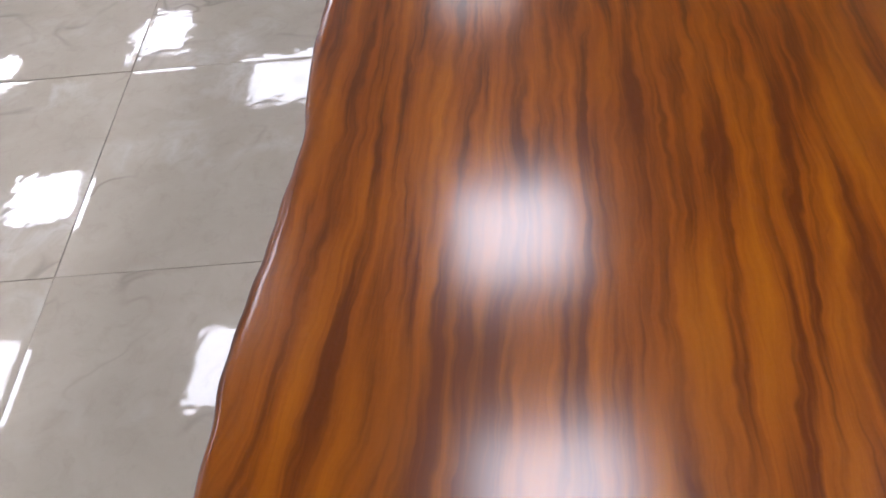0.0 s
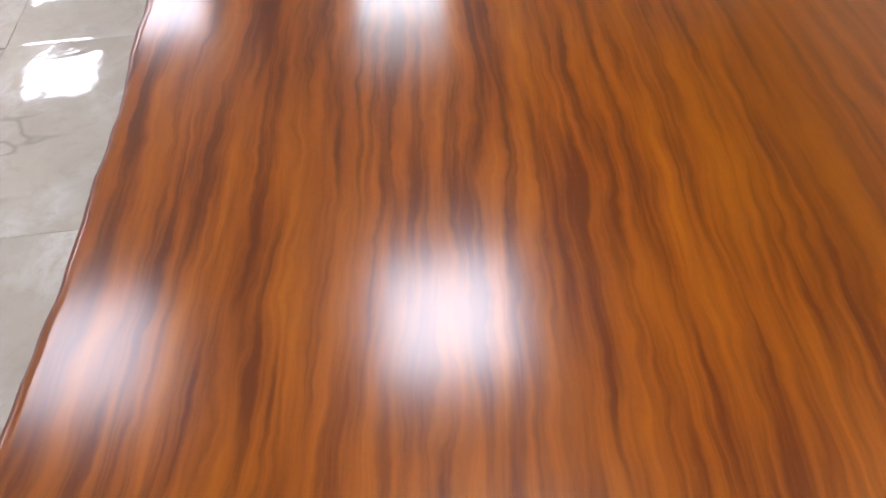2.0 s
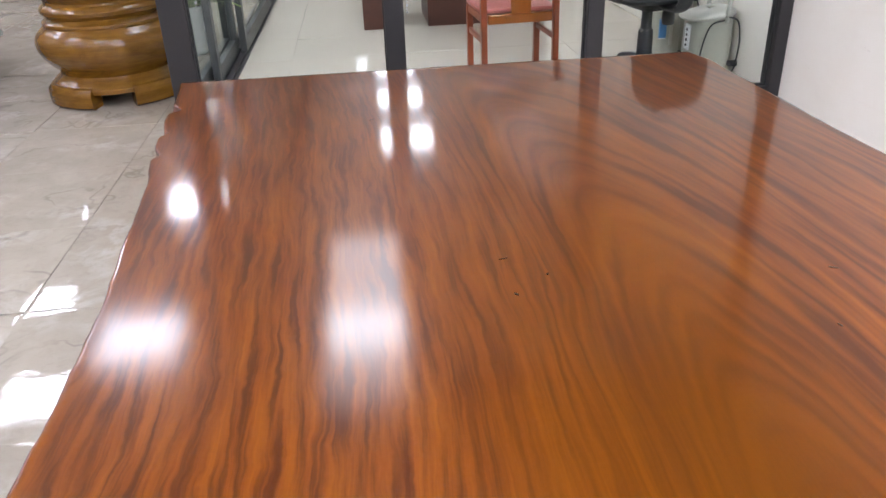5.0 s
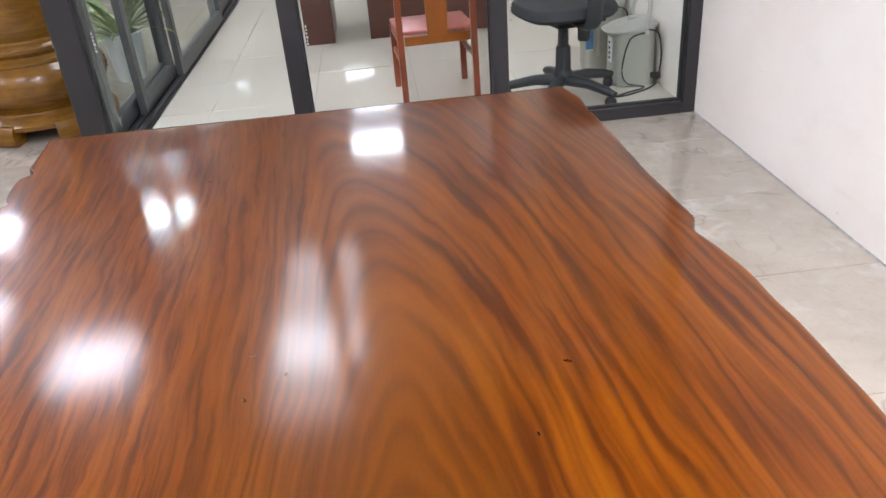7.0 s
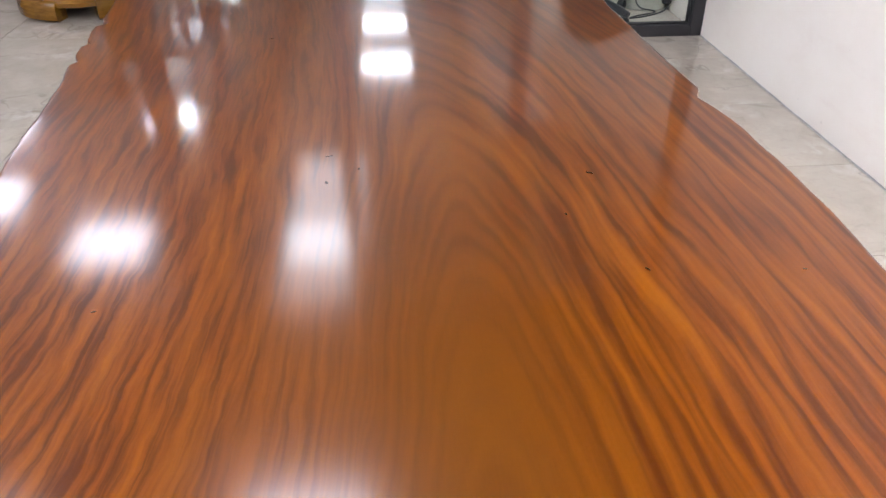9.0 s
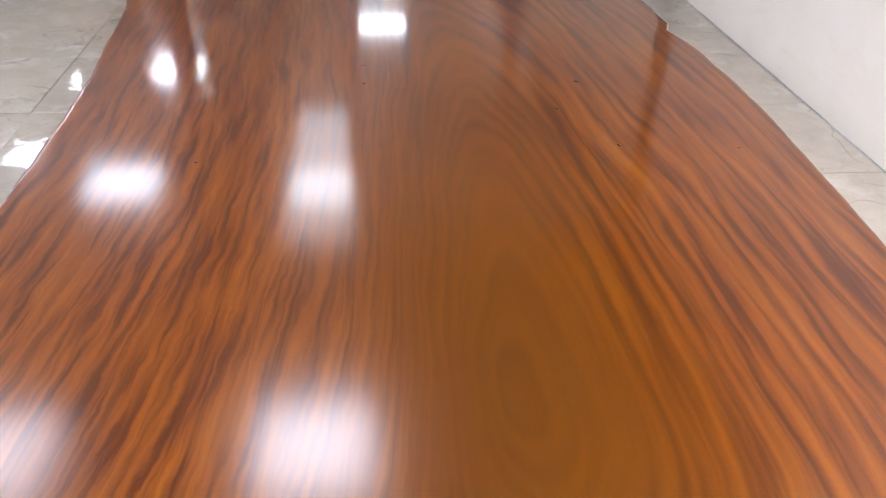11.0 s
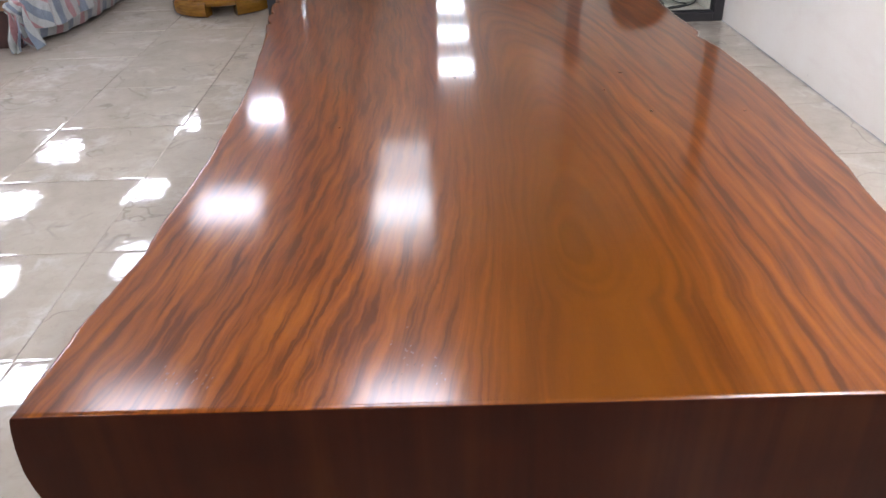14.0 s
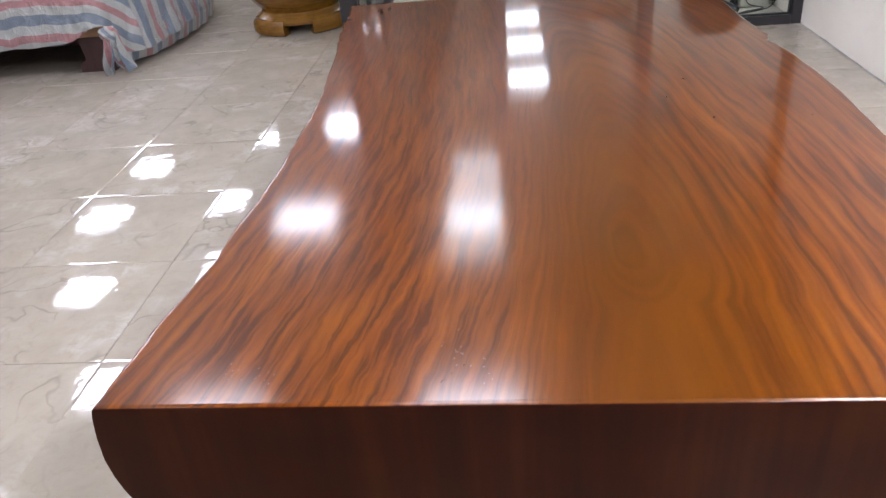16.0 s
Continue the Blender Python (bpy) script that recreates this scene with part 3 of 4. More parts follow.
# ---- the slab ----
LEFT = [(0.430, -0.58), (0.446, -0.72), (0.460, -0.85), (0.494, -0.905), (0.458, -0.935), (0.464, -1), (0.477, -1.09), (0.501, -1.13), (0.479, -1.155), (0.485, -1.24), (0.511, -1.31), (0.495, -1.335), (0.526, -1.5),
        (0.547, -1.78), (0.571, -2.04), (0.580, -2.22), (0.586, -2.4), (0.585, -2.6), (0.587, -2.78), (0.583, -2.95), (0.572, -3.05), (0.565, -3.15), (0.563, -3.28), (0.547, -3.42), (0.524, -3.55), (0.511, -3.7), (0.507, -3.788)]
RIGHT = [(2.222, -3.813), (2.225, -3.60), (2.232, -3.40), (2.240, -3.23), (2.252, -3.08), (2.268, -2.98), (2.285, -2.75), (2.300, -2.50), (2.308, -2.30), (2.308, -2.12), (2.295, -1.90), (2.285, -1.82),
         (2.262, -1.735), (2.290, -1.67), (2.282, -1.55), (2.272, -1.40), (2.270, -1.17), (2.264, -0.95), (2.262, -0.70), (2.236, -0.58)]


def build_slab():
    pts, live = [], []
    def edge_line(line):
        ys = np.linspace(line[0][1], line[-1][1], 360)
        up = line if line[0][1] < line[-1][1] else line[::-1]
        xs = np.interp(ys, [q[1] for q in up], [q[0] for q in up])
        for _ in range(1):
            xs[1:-1] = 0.25 * xs[:-2] + 0.5 * xs[1:-1] + 0.25 * xs[2:]
        return [Vector((a, b)) for a, b in zip(xs, ys)]
    lf, rt = edge_line(LEFT), edge_line(RIGHT)
    for i, p in enumerate(lf):
        k = min(1.0, i / 6, (len(lf) - 1 - i) / 6)
        pts.append(p + Vector((0.0045 * k * noise.noise((p.y * 9, 0.3, 0)) + 0.002 * k * noise.noise((p.y * 31, 2.3, 0)), 0)))
        live.append((-1, k))
    for i in range(1, 30):
        t = i / 30
        pts.append(Vector((lf[-1].x + (rt[0].x - lf[-1].x) * t, -3.788 - 0.025 * t + 0.0006 * noise.noise((t * 6, 5, 0)))))
        live.append((0, 0))
    for i, p in enumerate(rt):
        k = min(1.0, i / 6, (len(rt) - 1 - i) / 6)
        pts.append(p + Vector((0.0045 * k * noise.noise((p.y * 9, 7.3, 0)), 0)))
        live.append((1, k))
    for i in range(1, 30):
        t = i / 30
        pts.append(Vector((rt[-1].x + (lf[0].x - rt[-1].x) * t, -0.58 + 0.001 * noise.noise((t * 6, 9, 0)))))
        live.append((0, 0))
    n = len(pts)
    levels = [(0.0, -0.0125, -0.0125), (0.0, -0.007, -0.0025), (-0.0012, -0.0035, -0.0010), (-0.004, -0.001, -0.0002), (-0.011, 0.001, 0.0), (-0.03, 0.005, 0.0), (-0.07, 0.010, 0), (-0.123, 0.012, 0),
              (-0.165, 0.006, 0), (-0.200, -0.003, 0), (-0.230, -0.015, 0), (-0.260, -0.031, 0), (-0.282, -0.045, 0), (-0.286, -0.050, -0.003)]
    bm = bmesh.new()
    rings = []
    for dz, off_live, off_end in levels:
        ring = []
        for i, p in enumerate(pts):
            sgn, k = live[i]
            a, b = pts[i - 1], pts[(i + 1) % n]
            d = (b - a).normalized()
            nrm = Vector((d.y, -d.x)) * -1
            c = Vector((1.37, -2.19))
            if nrm.dot(p - c) < 0:
                nrm = -nrm
            if sgn:
                o = off_live * 1.0
                o += 0.010 * k * (1 - math.exp(dz * 40)) * noise.noise((p.y * 5, dz * 9, 3.0 + sgn))
                nrm = Vector((sgn, 0))
                q = p + nrm * o
                low = -3.788 if sgn < 0 else -3.813
                q.y = max(min(q.y, -0.58 + off_end), low - off_end)
                if k == 0:
                    q.y = -0.58 + off_end if p.y > -2 else low - off_end
            else:
                nrm = Vector((0, -1 if p.y < -2 else 1))
                q = p + nrm * off_end
            ring.append(bm.verts.new((q.x - SLAB_X, q.y - SLAB_Y, dz)))
        rings.append(ring)
    for a, b in zip(rings, rings[1:]):
        for i in range(n):
            j = (i + 1) % n
            f = bm.faces.new((a[i], a[j], b[j], b[i]))
            f.smooth = True
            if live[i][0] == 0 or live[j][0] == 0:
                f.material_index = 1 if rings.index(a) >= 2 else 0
    # the top: rungs from edge to edge
    nl, nr = len(lf), len(rt)
    a = rings[0][:nl]
    b = list(reversed(rings[0][nl + 29:nl + 29 + nr]))
    near = rings[0][nl:nl + 29]
    far = rings[0][nl + 29 + nr:]
    for i in range(nl - 1):
        if i == 0:
            bm.faces.new([a[0], a[1], b[1], b[0]] + far)
        elif i == nl - 2:
            bm.faces.new([a[i], a[i + 1]] + near + [b[i + 1], b[i]])
        else:
            bm.faces.new((a[i], a[i + 1], b[i + 1], b[i]))
    bm.faces.new(list(reversed(rings[-1]))).material_index = 1
    bmesh.ops.recalc_face_normals(bm, faces=bm.faces)
    return bm


slab = thing("slab_table", (SLAB_X, SLAB_Y, 0), "thick live-edge hardwood slab, glossy red-brown lacquer, on low blocks", "slab table")
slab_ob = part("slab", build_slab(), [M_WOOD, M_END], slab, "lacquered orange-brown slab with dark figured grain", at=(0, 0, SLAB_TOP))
slab_ob.data.set_sharp_from_angle(angle=radians(50))
rnd = random.Random(4)
M_DENT = plain("dented_lacquer", (0.060, 0.016, 0.006), 0.5, 0, 0.3, 200, 0)
for cx, cy, n in ((0.735, -3.70, 9), (0.80, -3.715, 8), (1.15, -3.66, 12), (1.20, -3.72, 6)):
    for _ in range(n):
        k = revolve([(0, 0.0003), (0.6, 0.0003), (1.0, 0.0001), (1.0, -0.001)], 10)
        a, b = rnd.gauss(0, 0.014), rnd.gauss(0, 0.028)
        bmesh.ops.transform(k, matrix=pose(cx + a - SLAB_X, cy + b * 0.8 - SLAB_Y, 0, 0, 0, rnd.uniform(-40, -10)) @ Matrix.Diagonal((0.0011, rnd.uniform(0.0018, 0.0042), 1, 1)), verts=k.verts)
        part("dent", k, M_DENT, slab_ob)
M_KNOT = plain("dark_pin_knot", (0.045, 0.011, 0.003), 0.15, 0, 0.4, 200, 0)
for x, y, ln, w, a in ((1.292, -2.02, 0.011, 0.0028, 12), (1.292, -2.15, 0.004, 0.008, 20), (1.36, -2.09, 0.003, 0.006, -20), (1.862, -2.152, 0.011, 0.0045, -28), (1.772, -2.325, 0.003, 0.007, 10), (1.874, -2.529, 0.004, 0.008, 25),
                       (2.152, -2.552, 0.006, 0.0028, 5), (0.932, -2.575, 0.006, 0.003, 15), (1.07, -1.13, 0.009, 0.0025, 10), (1.143, -3.715, 0.0010, 0.006, -28), (1.128, -3.735, 0.0010, 0.005, -24), (1.165, -3.69, 0.0009, 0.004, -30)):
    k = revolve([(0, 0.0004), (0.7, 0.0004), (1.0, 0.0001), (1.0, -0.002)], 14)
    bmesh.ops.transform(k, matrix=pose(x - SLAB_X, y - SLAB_Y, 0, 0, 0, a) @ Matrix.Diagonal((ln * 0.8, w * 0.8, 1, 1)), verts=k.verts)
    part("pin_knot", k, M_KNOT, slab_ob)
for y in (-0.85, 0.85):
    part("support_block", box(-0.55, 0.55, y - 0.10, y + 0.10, 0.0, SLAB_TOP - 0.2855, 0.006, 2), M_DARKWOOD, slab)

# ---- wooden pedestal ----


def build_pedestal():
    t = thing("pedestal", (-0.33, 1.27, 0), "turned golden-brown lacquered wood pedestal on a footed ring base", "pedestal")
    R, h, n = 0.385, 0.115, 96
    cuts = [radians(a) for a in (-82, 8, 98, 188)]
    half = radians(17)

    def in_cut(a):
        return any(abs((a - c + math.pi) % math.tau - math.pi) < half for c in cuts)
    bm = bmesh.new()
    for c in cuts:
        a0, a1 = c + half, c + math.pi / 2 - half
        seg = 14
        prof = [(R - 0.020, 0.0), (R - 0.003, 0.012), (R, 0.045), (R - 0.004, 0.085), (R - 0.020, 0.108), (R - 0.05, h), (R - 0.12, h), (R - 0.12, 0.0)]
        rows = []
        for i in range(seg + 1):
            a = a0 + (a1 - a0) * i / seg
            rows.append([bm.verts.new((r * math.cos(a), r * math.sin(a), z)) for r, z in prof])
        for p, q in zip(rows, rows[1:]):
            for k in range(len(prof)):
                m = (k + 1) % len(prof)
                bm.faces.new((p[k], q[k], q[m], p[m]))
        bm.faces.new(rows[0])
        bm.faces.new(list(reversed(rows[-1])))
    bmesh.ops.recalc_face_normals(bm, faces=bm.faces)
    part("foot_ring", bm, M_STAND, t, smooth=True)
    prof = [(0, 0.068), (0.30, 0.068), (R - 0.035, 0.075), (R - 0.028, 0.10), (R - 0.05, 0.122), (0.312, 0.135), (0.298, 0.155), (0.305, 0.175), (0.335, 0.205), (0.368, 0.245), (0.386, 0.290), (0.388, 0.325),
            (0.376, 0.360), (0.348, 0.390), (0.330, 0.402), (0.326, 0.408), (0.332, 0.414), (0.330, 0.428), (0.312, 0.442), (0.304, 0.452), (0.310, 0.462), (0.326, 0.474), (0.330, 0.492),
            (0.318, 0.512), (0.300, 0.522), (0.298, 0.535), (0.316, 0.56), (0.340, 0.60), (0.352, 0.66), (0.358, 0.76), (0.362, 0.90), (0.360, 1.05), (0.345, 1.20), (0.315, 1.32), (0.28, 1.40), (0.262, 1.44), (0.275, 1.47), (0.30, 1.49), (0.30, 1.52), (0.27, 1.53), (0.25, 1.50), (0, 1.48)]
    part("turned_body", revolve(prof, 72), M_STAND, t, smooth=True)


build_pedestal()

# ---- covered bench ----


def build_bench():
    t = thing("covered_bench", (-2.6, 1.3, 0), "low wooden furniture draped in striped plastic sheeting", "covered furniture")
    ox, oy = -2.6, 1.3
    for x, y in ((-1.555, 0.33), (-3.7, 0.33), (-1.55, 2.18), (-3.7, 2.18)):
        leg = prism([(-0.128, 0), (0.128, 0), (0.108, 0.066), (0.090, 0.074), (0.072, 0.082), (0.068, 0.12), (0.090, 0.235), (-0.090, 0.235), (-0.068, 0.12), (-0.072, 0.082), (-0.090, 0.074), (-0.108, 0.066)], -0.05, 0.05, 0.004)
        part("leg", leg, M_DARKWOOD, t, at=(x - ox, y - oy, 0))
    part("apron", box(-3.8 - ox, -1.40 - ox, 0.285 - oy, 0.325 - oy, 0.235, 0.30, 0.004), M_PALEWOOD, t, "bare pale wood rail")
    part("body", box(-3.8 - ox, -1.42 - ox, 0.33 - oy, 2.22 - oy, 0.235, 0.54, 0.02), M_DARKWOOD, t)
    # added block that stops light from behind, so the underside stays dark
    part("shade_block", box(-3.7 - ox, -1.55 - ox, 1.10 - oy, 2.10 - oy, 0.0, 0.235, 0.006), M_DARKWOOD, t)
    # the sheet: a ring of columns that hang from the top edge
    outline = bezier([(-3.95, 2.40, 0), (-4.0, 1.4, 0), (-3.95, 0.24, 0), (-3.2, 0.215, 0), (-2.2, 0.205, 0), (-1.62, 0.20, 0), (-1.45, 0.235, 0), (-1.33, 0.37, 0), (-1.245, 0.60, 0), (-1.185, 1.05, 0), (-1.20, 1.6, 0),
                      (-1.30, 2.0, 0), (-1.50, 2.32, 0), (-2.4, 2.42, 0), (-3.95, 2.40, 0)], 26)[:-1]
    c = Vector((-2.6, 1.35, 0))
    n = len(outline)
    bm = bmesh.new()
    uvl = bm.loops.layers.uv.new("sheet")
    steps = 22
    cols, vco = [], []
    run = 0.0
    for i, p in enumerate(outline):
        d = (outline[(i + 1) % n] - outline[i - 1]).normalized()
        out = Vector((d.y, -d.x, 0))
        if out.dot(p - c) < 0:
            out = -out
        run += (p - outline[i - 1]).length if i else 0
        front = p.y < 0.30
        if front:
            hem = 0.19 + 0.045 * max(0.0, min(1.0, (p.x + 2.3) / 0.8)) + 0.080 * math.exp(-((p.x + 1.45) / 0.13) ** 2)
        else:
            hem = 0.150 + 0.05 * math.sin(run * 2.2) + 0.09 * math.exp(-((p.y - 0.24) / 0.07) ** 2)
        # sides out of view hang low to shut light out underneath
        if p.x < -1.75 and not front:
            hem = 0.03
        hem += 0.008 * noise.noise((run * 5, 1, 0))
        col, vc = [], []
        for k in range(steps + 1):
            f = k / steps
            z = hem + (0.60 - hem) * min(1.0, f * 1.25)
            over = max(0.0, f - 0.8) / 0.2
            lean = 0.055 * (1 - f) * (0.3 if front else 0.45) - 0.05 * f - 0.30 * over
            fold = (1 - f * 0.8) * (0.030 * noise.noise((run * 6.0, f * 1.6, 4)) + 0.012 * noise.noise((run * 17.0, f * 5.0, 8)) + 0.016 * math.sin(run * 19 + 3 * noise.noise((run * 2, 0, 0))) * (0.35 if front else 1.0))
            crump = abs(noise.noise((run * 11.0, f * 5.0, 2))) + 0.6 * abs(noise.noise((run * 23.0 + f * 4, f * 9.0, 6)))
            q = p + out * (lean + fold + 0.020 * (1 - f * 0.5) * (crump - 0.35))
            if not front and p.x > -1.6 and f < 0.35:
                q += out * 0.03 * (0.35 - f)
            z += 0.03 * over + 0.012 * noise.noise((q.x * 3, q.y * 3, 1)) * (0.3 + over)
            col.append(bm.verts.new((q.x - ox, q.y - oy, z)))
            drop = (0.60 - z) if front or p.y < 0.45 else 0.0
            vc.append((run, q.y - 0.205 - drop + 0.43 + 0.022 * noise.noise((run * 7.0, f * 3.0, 9)) + 0.020 * crump))
        cols.append(col)
        vco.append(vc)
    top = bm.verts.new((c.x - ox, c.y - oy, 0.64))
    for i in range(n):
        j = (i + 1) % n
        for k in range(steps):
            f = bm.faces.new((cols[i][k], cols[j][k], cols[j][k + 1], cols[i][k + 1]))
            for l, w in zip(f.loops, (vco[i][k], vco[j][k], vco[j][k + 1], vco[i][k + 1])):
                l[uvl].uv = w
        f = bm.faces.new((cols[i][steps], cols[j][steps], top))
        for l, w in zip(f.loops, (vco[i][steps], vco[j][steps], (0, 1.5))):
            l[uvl].uv = w
    bmesh.ops.recalc_face_normals(bm, faces=bm.faces)
    skirt = bmesh.new()
    uvs = skirt.loops.layers.uv.new("sheet")
    line = bezier([(-1.43, 0.30, 0), (-1.345, 0.42, 0), (-1.262, 0.64, 0), (-1.205, 1.05, 0), (-1.215, 1.6, 0), (-1.32, 2.02, 0), (-1.48, 2.25, 0)], 14)
    rows, run = [], 0.0
    for i, p in enumerate(line):
        run += (p - line[i - 1]).length if i else 0
        row = []
        for k in range(7):
            f = k / 6
            bulge = 0.030 * math.sin(f * 2.6) + 0.012 * math.sin(run * 26) * (1 - f) + 0.010 * noise.noise((run * 9, f * 3, 2))
            lift = 0.010 + 0.014 * (1 + noise.noise((run * 4, 3, 1)))
            row.append((skirt.verts.new((p.x + bulge - ox, p.y - 0.3 * bulge - oy, lift + (0.25 - lift) * f)), (run, run * 1.05 + 0.06)))
        rows.append(row)
    for a, b in zip(rows, rows[1:]):
        for k in range(6):
            q = (a[k], b[k], b[k + 1], a[k + 1])
            f = skirt.faces.new([v for v, _ in q])
            for l, (_, uv) in zip(f.loops, q):
                l[uvs].uv = uv
    part("skirt", skirt, M_TARP, t, "lower layer of the striped sheet", smooth=True).data.set_sharp_from_angle(angle=radians(80))
    sheet = part("sheet", bm, M_TARP, t, "white plastic sheet with red and blue stripes", smooth=True)
    sheet.data.set_sharp_from_angle(angle=radians(80))
    # knotted corner with two hanging tails
    bm = bmesh.new()
    uvl = bm.loops.layers.uv.new("sheet")
    for s, (x0, y0, x1, y1, w0, w1, z1, ph) in enumerate(((-1.425, 0.165, -1.435, 0.145, 0.030, 0.062, 0.004, 0.0), (-1.375, 0.170, -1.325, 0.165, 0.030, 0.062, 0.022, 2.0), (-1.40, 0.185, -1.385, 0.18, 0.04, 0.05, 0.06, 4.0))):
        rows = []
        for k in range(15):
            f = k / 14
            z = 0.275 + (z1 - 0.275) * f
            w = w0 + (w1 - w0) * math.sin(f * 1.5)
            row = []
            for q in range(9):
                e = q / 8 - 0.5
                x = x0 + 0.050 + (x1 - x0) * f + e * w * 1.7 * (1 - (0.6 if s == 0 else 0.3) * max(0.0, f - 0.6) / 0.4) + 0.012 * math.sin(f * 5 + ph)
                y = y0 + (y1 - y0) * f + 0.030 * math.sin(e * 9 + ph + f * 2) * (0.4 + f) - 0.02 * math.sin(f * 3)
                row.append(bm.verts.new((x - ox, y - oy, z + 0.02 * abs(e) * (1 + math.sin(ph)))))
            rows.append(row)
        for k in range(14):
            for q in range(8):
                f = bm.faces.new((rows[k][q], rows[k][q + 1], rows[k + 1][q + 1], rows[k + 1][q]))
                for l, (a, b) in zip(f.loops, ((k, q), (k, q + 1), (k + 1, q + 1), (k + 1, q))):
                    l[uvl].uv = (a * 0.02, b * 0.030 + 0.09 * s + 0.02 - a * 0.005)
    lump = bmesh.new()
    bmesh.ops.create_icosphere(lump, subdivisions=3, radius=0.050)
    for v in lump.verts:
        v.co *= 1 + 0.45 * noise.noise(v.co * 34)
        v.co = Vector((v.co.x * 1.25 - 1.355 - ox, v.co.y * 0.8 + 0.180 - oy, v.co.z + 0.272))
    knot_uv = lump.loops.layers.uv.new("sheet")
    for f in lump.faces:
        for l in f.loops:
            l[knot_uv].uv = (l.vert.co.x, (l.vert.co.x + l.vert.co.z) * 2.2)
    part("knot", lump, M_TARP, t, smooth=True)
    part("knotted_tail", bm, M_TARP, t, "knotted corner of the striped sheet", smooth=True).data.set_sharp_from_angle(angle=radians(85))


build_bench()

# ---- office: wooden chair, swivel chair, water boilers, desk ----


def build_chair():
    t = thing("dining_chair", (1.912, 1.15, 0), "varnished orange-red wooden chair with a splat back", "chair", turn=4)
    for x in (-0.203, 0.203):
        pts = bezier([(-0.19, 0.0, 0), (-0.185, 0.25, 0), (-0.18, 0.45, 0), (-0.20, 0.72, 0), (-0.25, 0.98, 0)], 5)
        side_line = [(p.x - 0.017, p.y) for p in pts] + [(p.x + 0.017, p.y) for p in reversed(pts)]
        part("back_leg", prism(side_line, x - 0.0165, x + 0.0165, 0.0025, axis="x"), M_CHAIR, t)
        part("front_leg", box(x - 0.017, x + 0.017, 0.165, 0.20, 0, 0.372, 0.004), M_CHAIR, t)
        part("side_rail", box(x - 0.012, x + 0.012, -0.17, 0.17, 0.330, 0.372, 0.004), M_CHAIR, t)
        part("side_stretcher", box(x - 0.009, x + 0.009, -0.17, 0.17, 0.215, 0.245, 0.003), M_CHAIR, t)
    part("rear_rail", box(-0.18, 0.18, -0.197, -0.170, 0.322, 0.372, 0.004), M_SPLAT, t)
    part("front_rail", box(-0.18, 0.18, 0.17, 0.192, 0.330, 0.372, 0.004), M_CHAIR, t)
    part("seat", box(-0.215, 0.215, -0.165, 0.225, 0.374, 0.396, 0.008, 3), M_SEAT, t, "dull red lacquered seat board", smooth=True)
    out = [(-0.055, 0.372), (0.055, 0.372), (0.060, 0.60), (0.072, 0.75), (0.060, 0.93), (-0.060, 0.93), (-0.072, 0.75), (-0.060, 0.60)]
    part("splat", prism(out, -0.208, -0.192, 0.003), M_SPLAT, t, "amber back splat")
    part("crest_rail", tube(bezier([(-0.235, -0.25, 0.97), (-0.1, -0.262, 0.985), (0.1, -0.262, 0.985), (0.235, -0.25, 0.97)], 5), 0.021, 10), M_CHAIR, t, smooth=True)


build_chair()


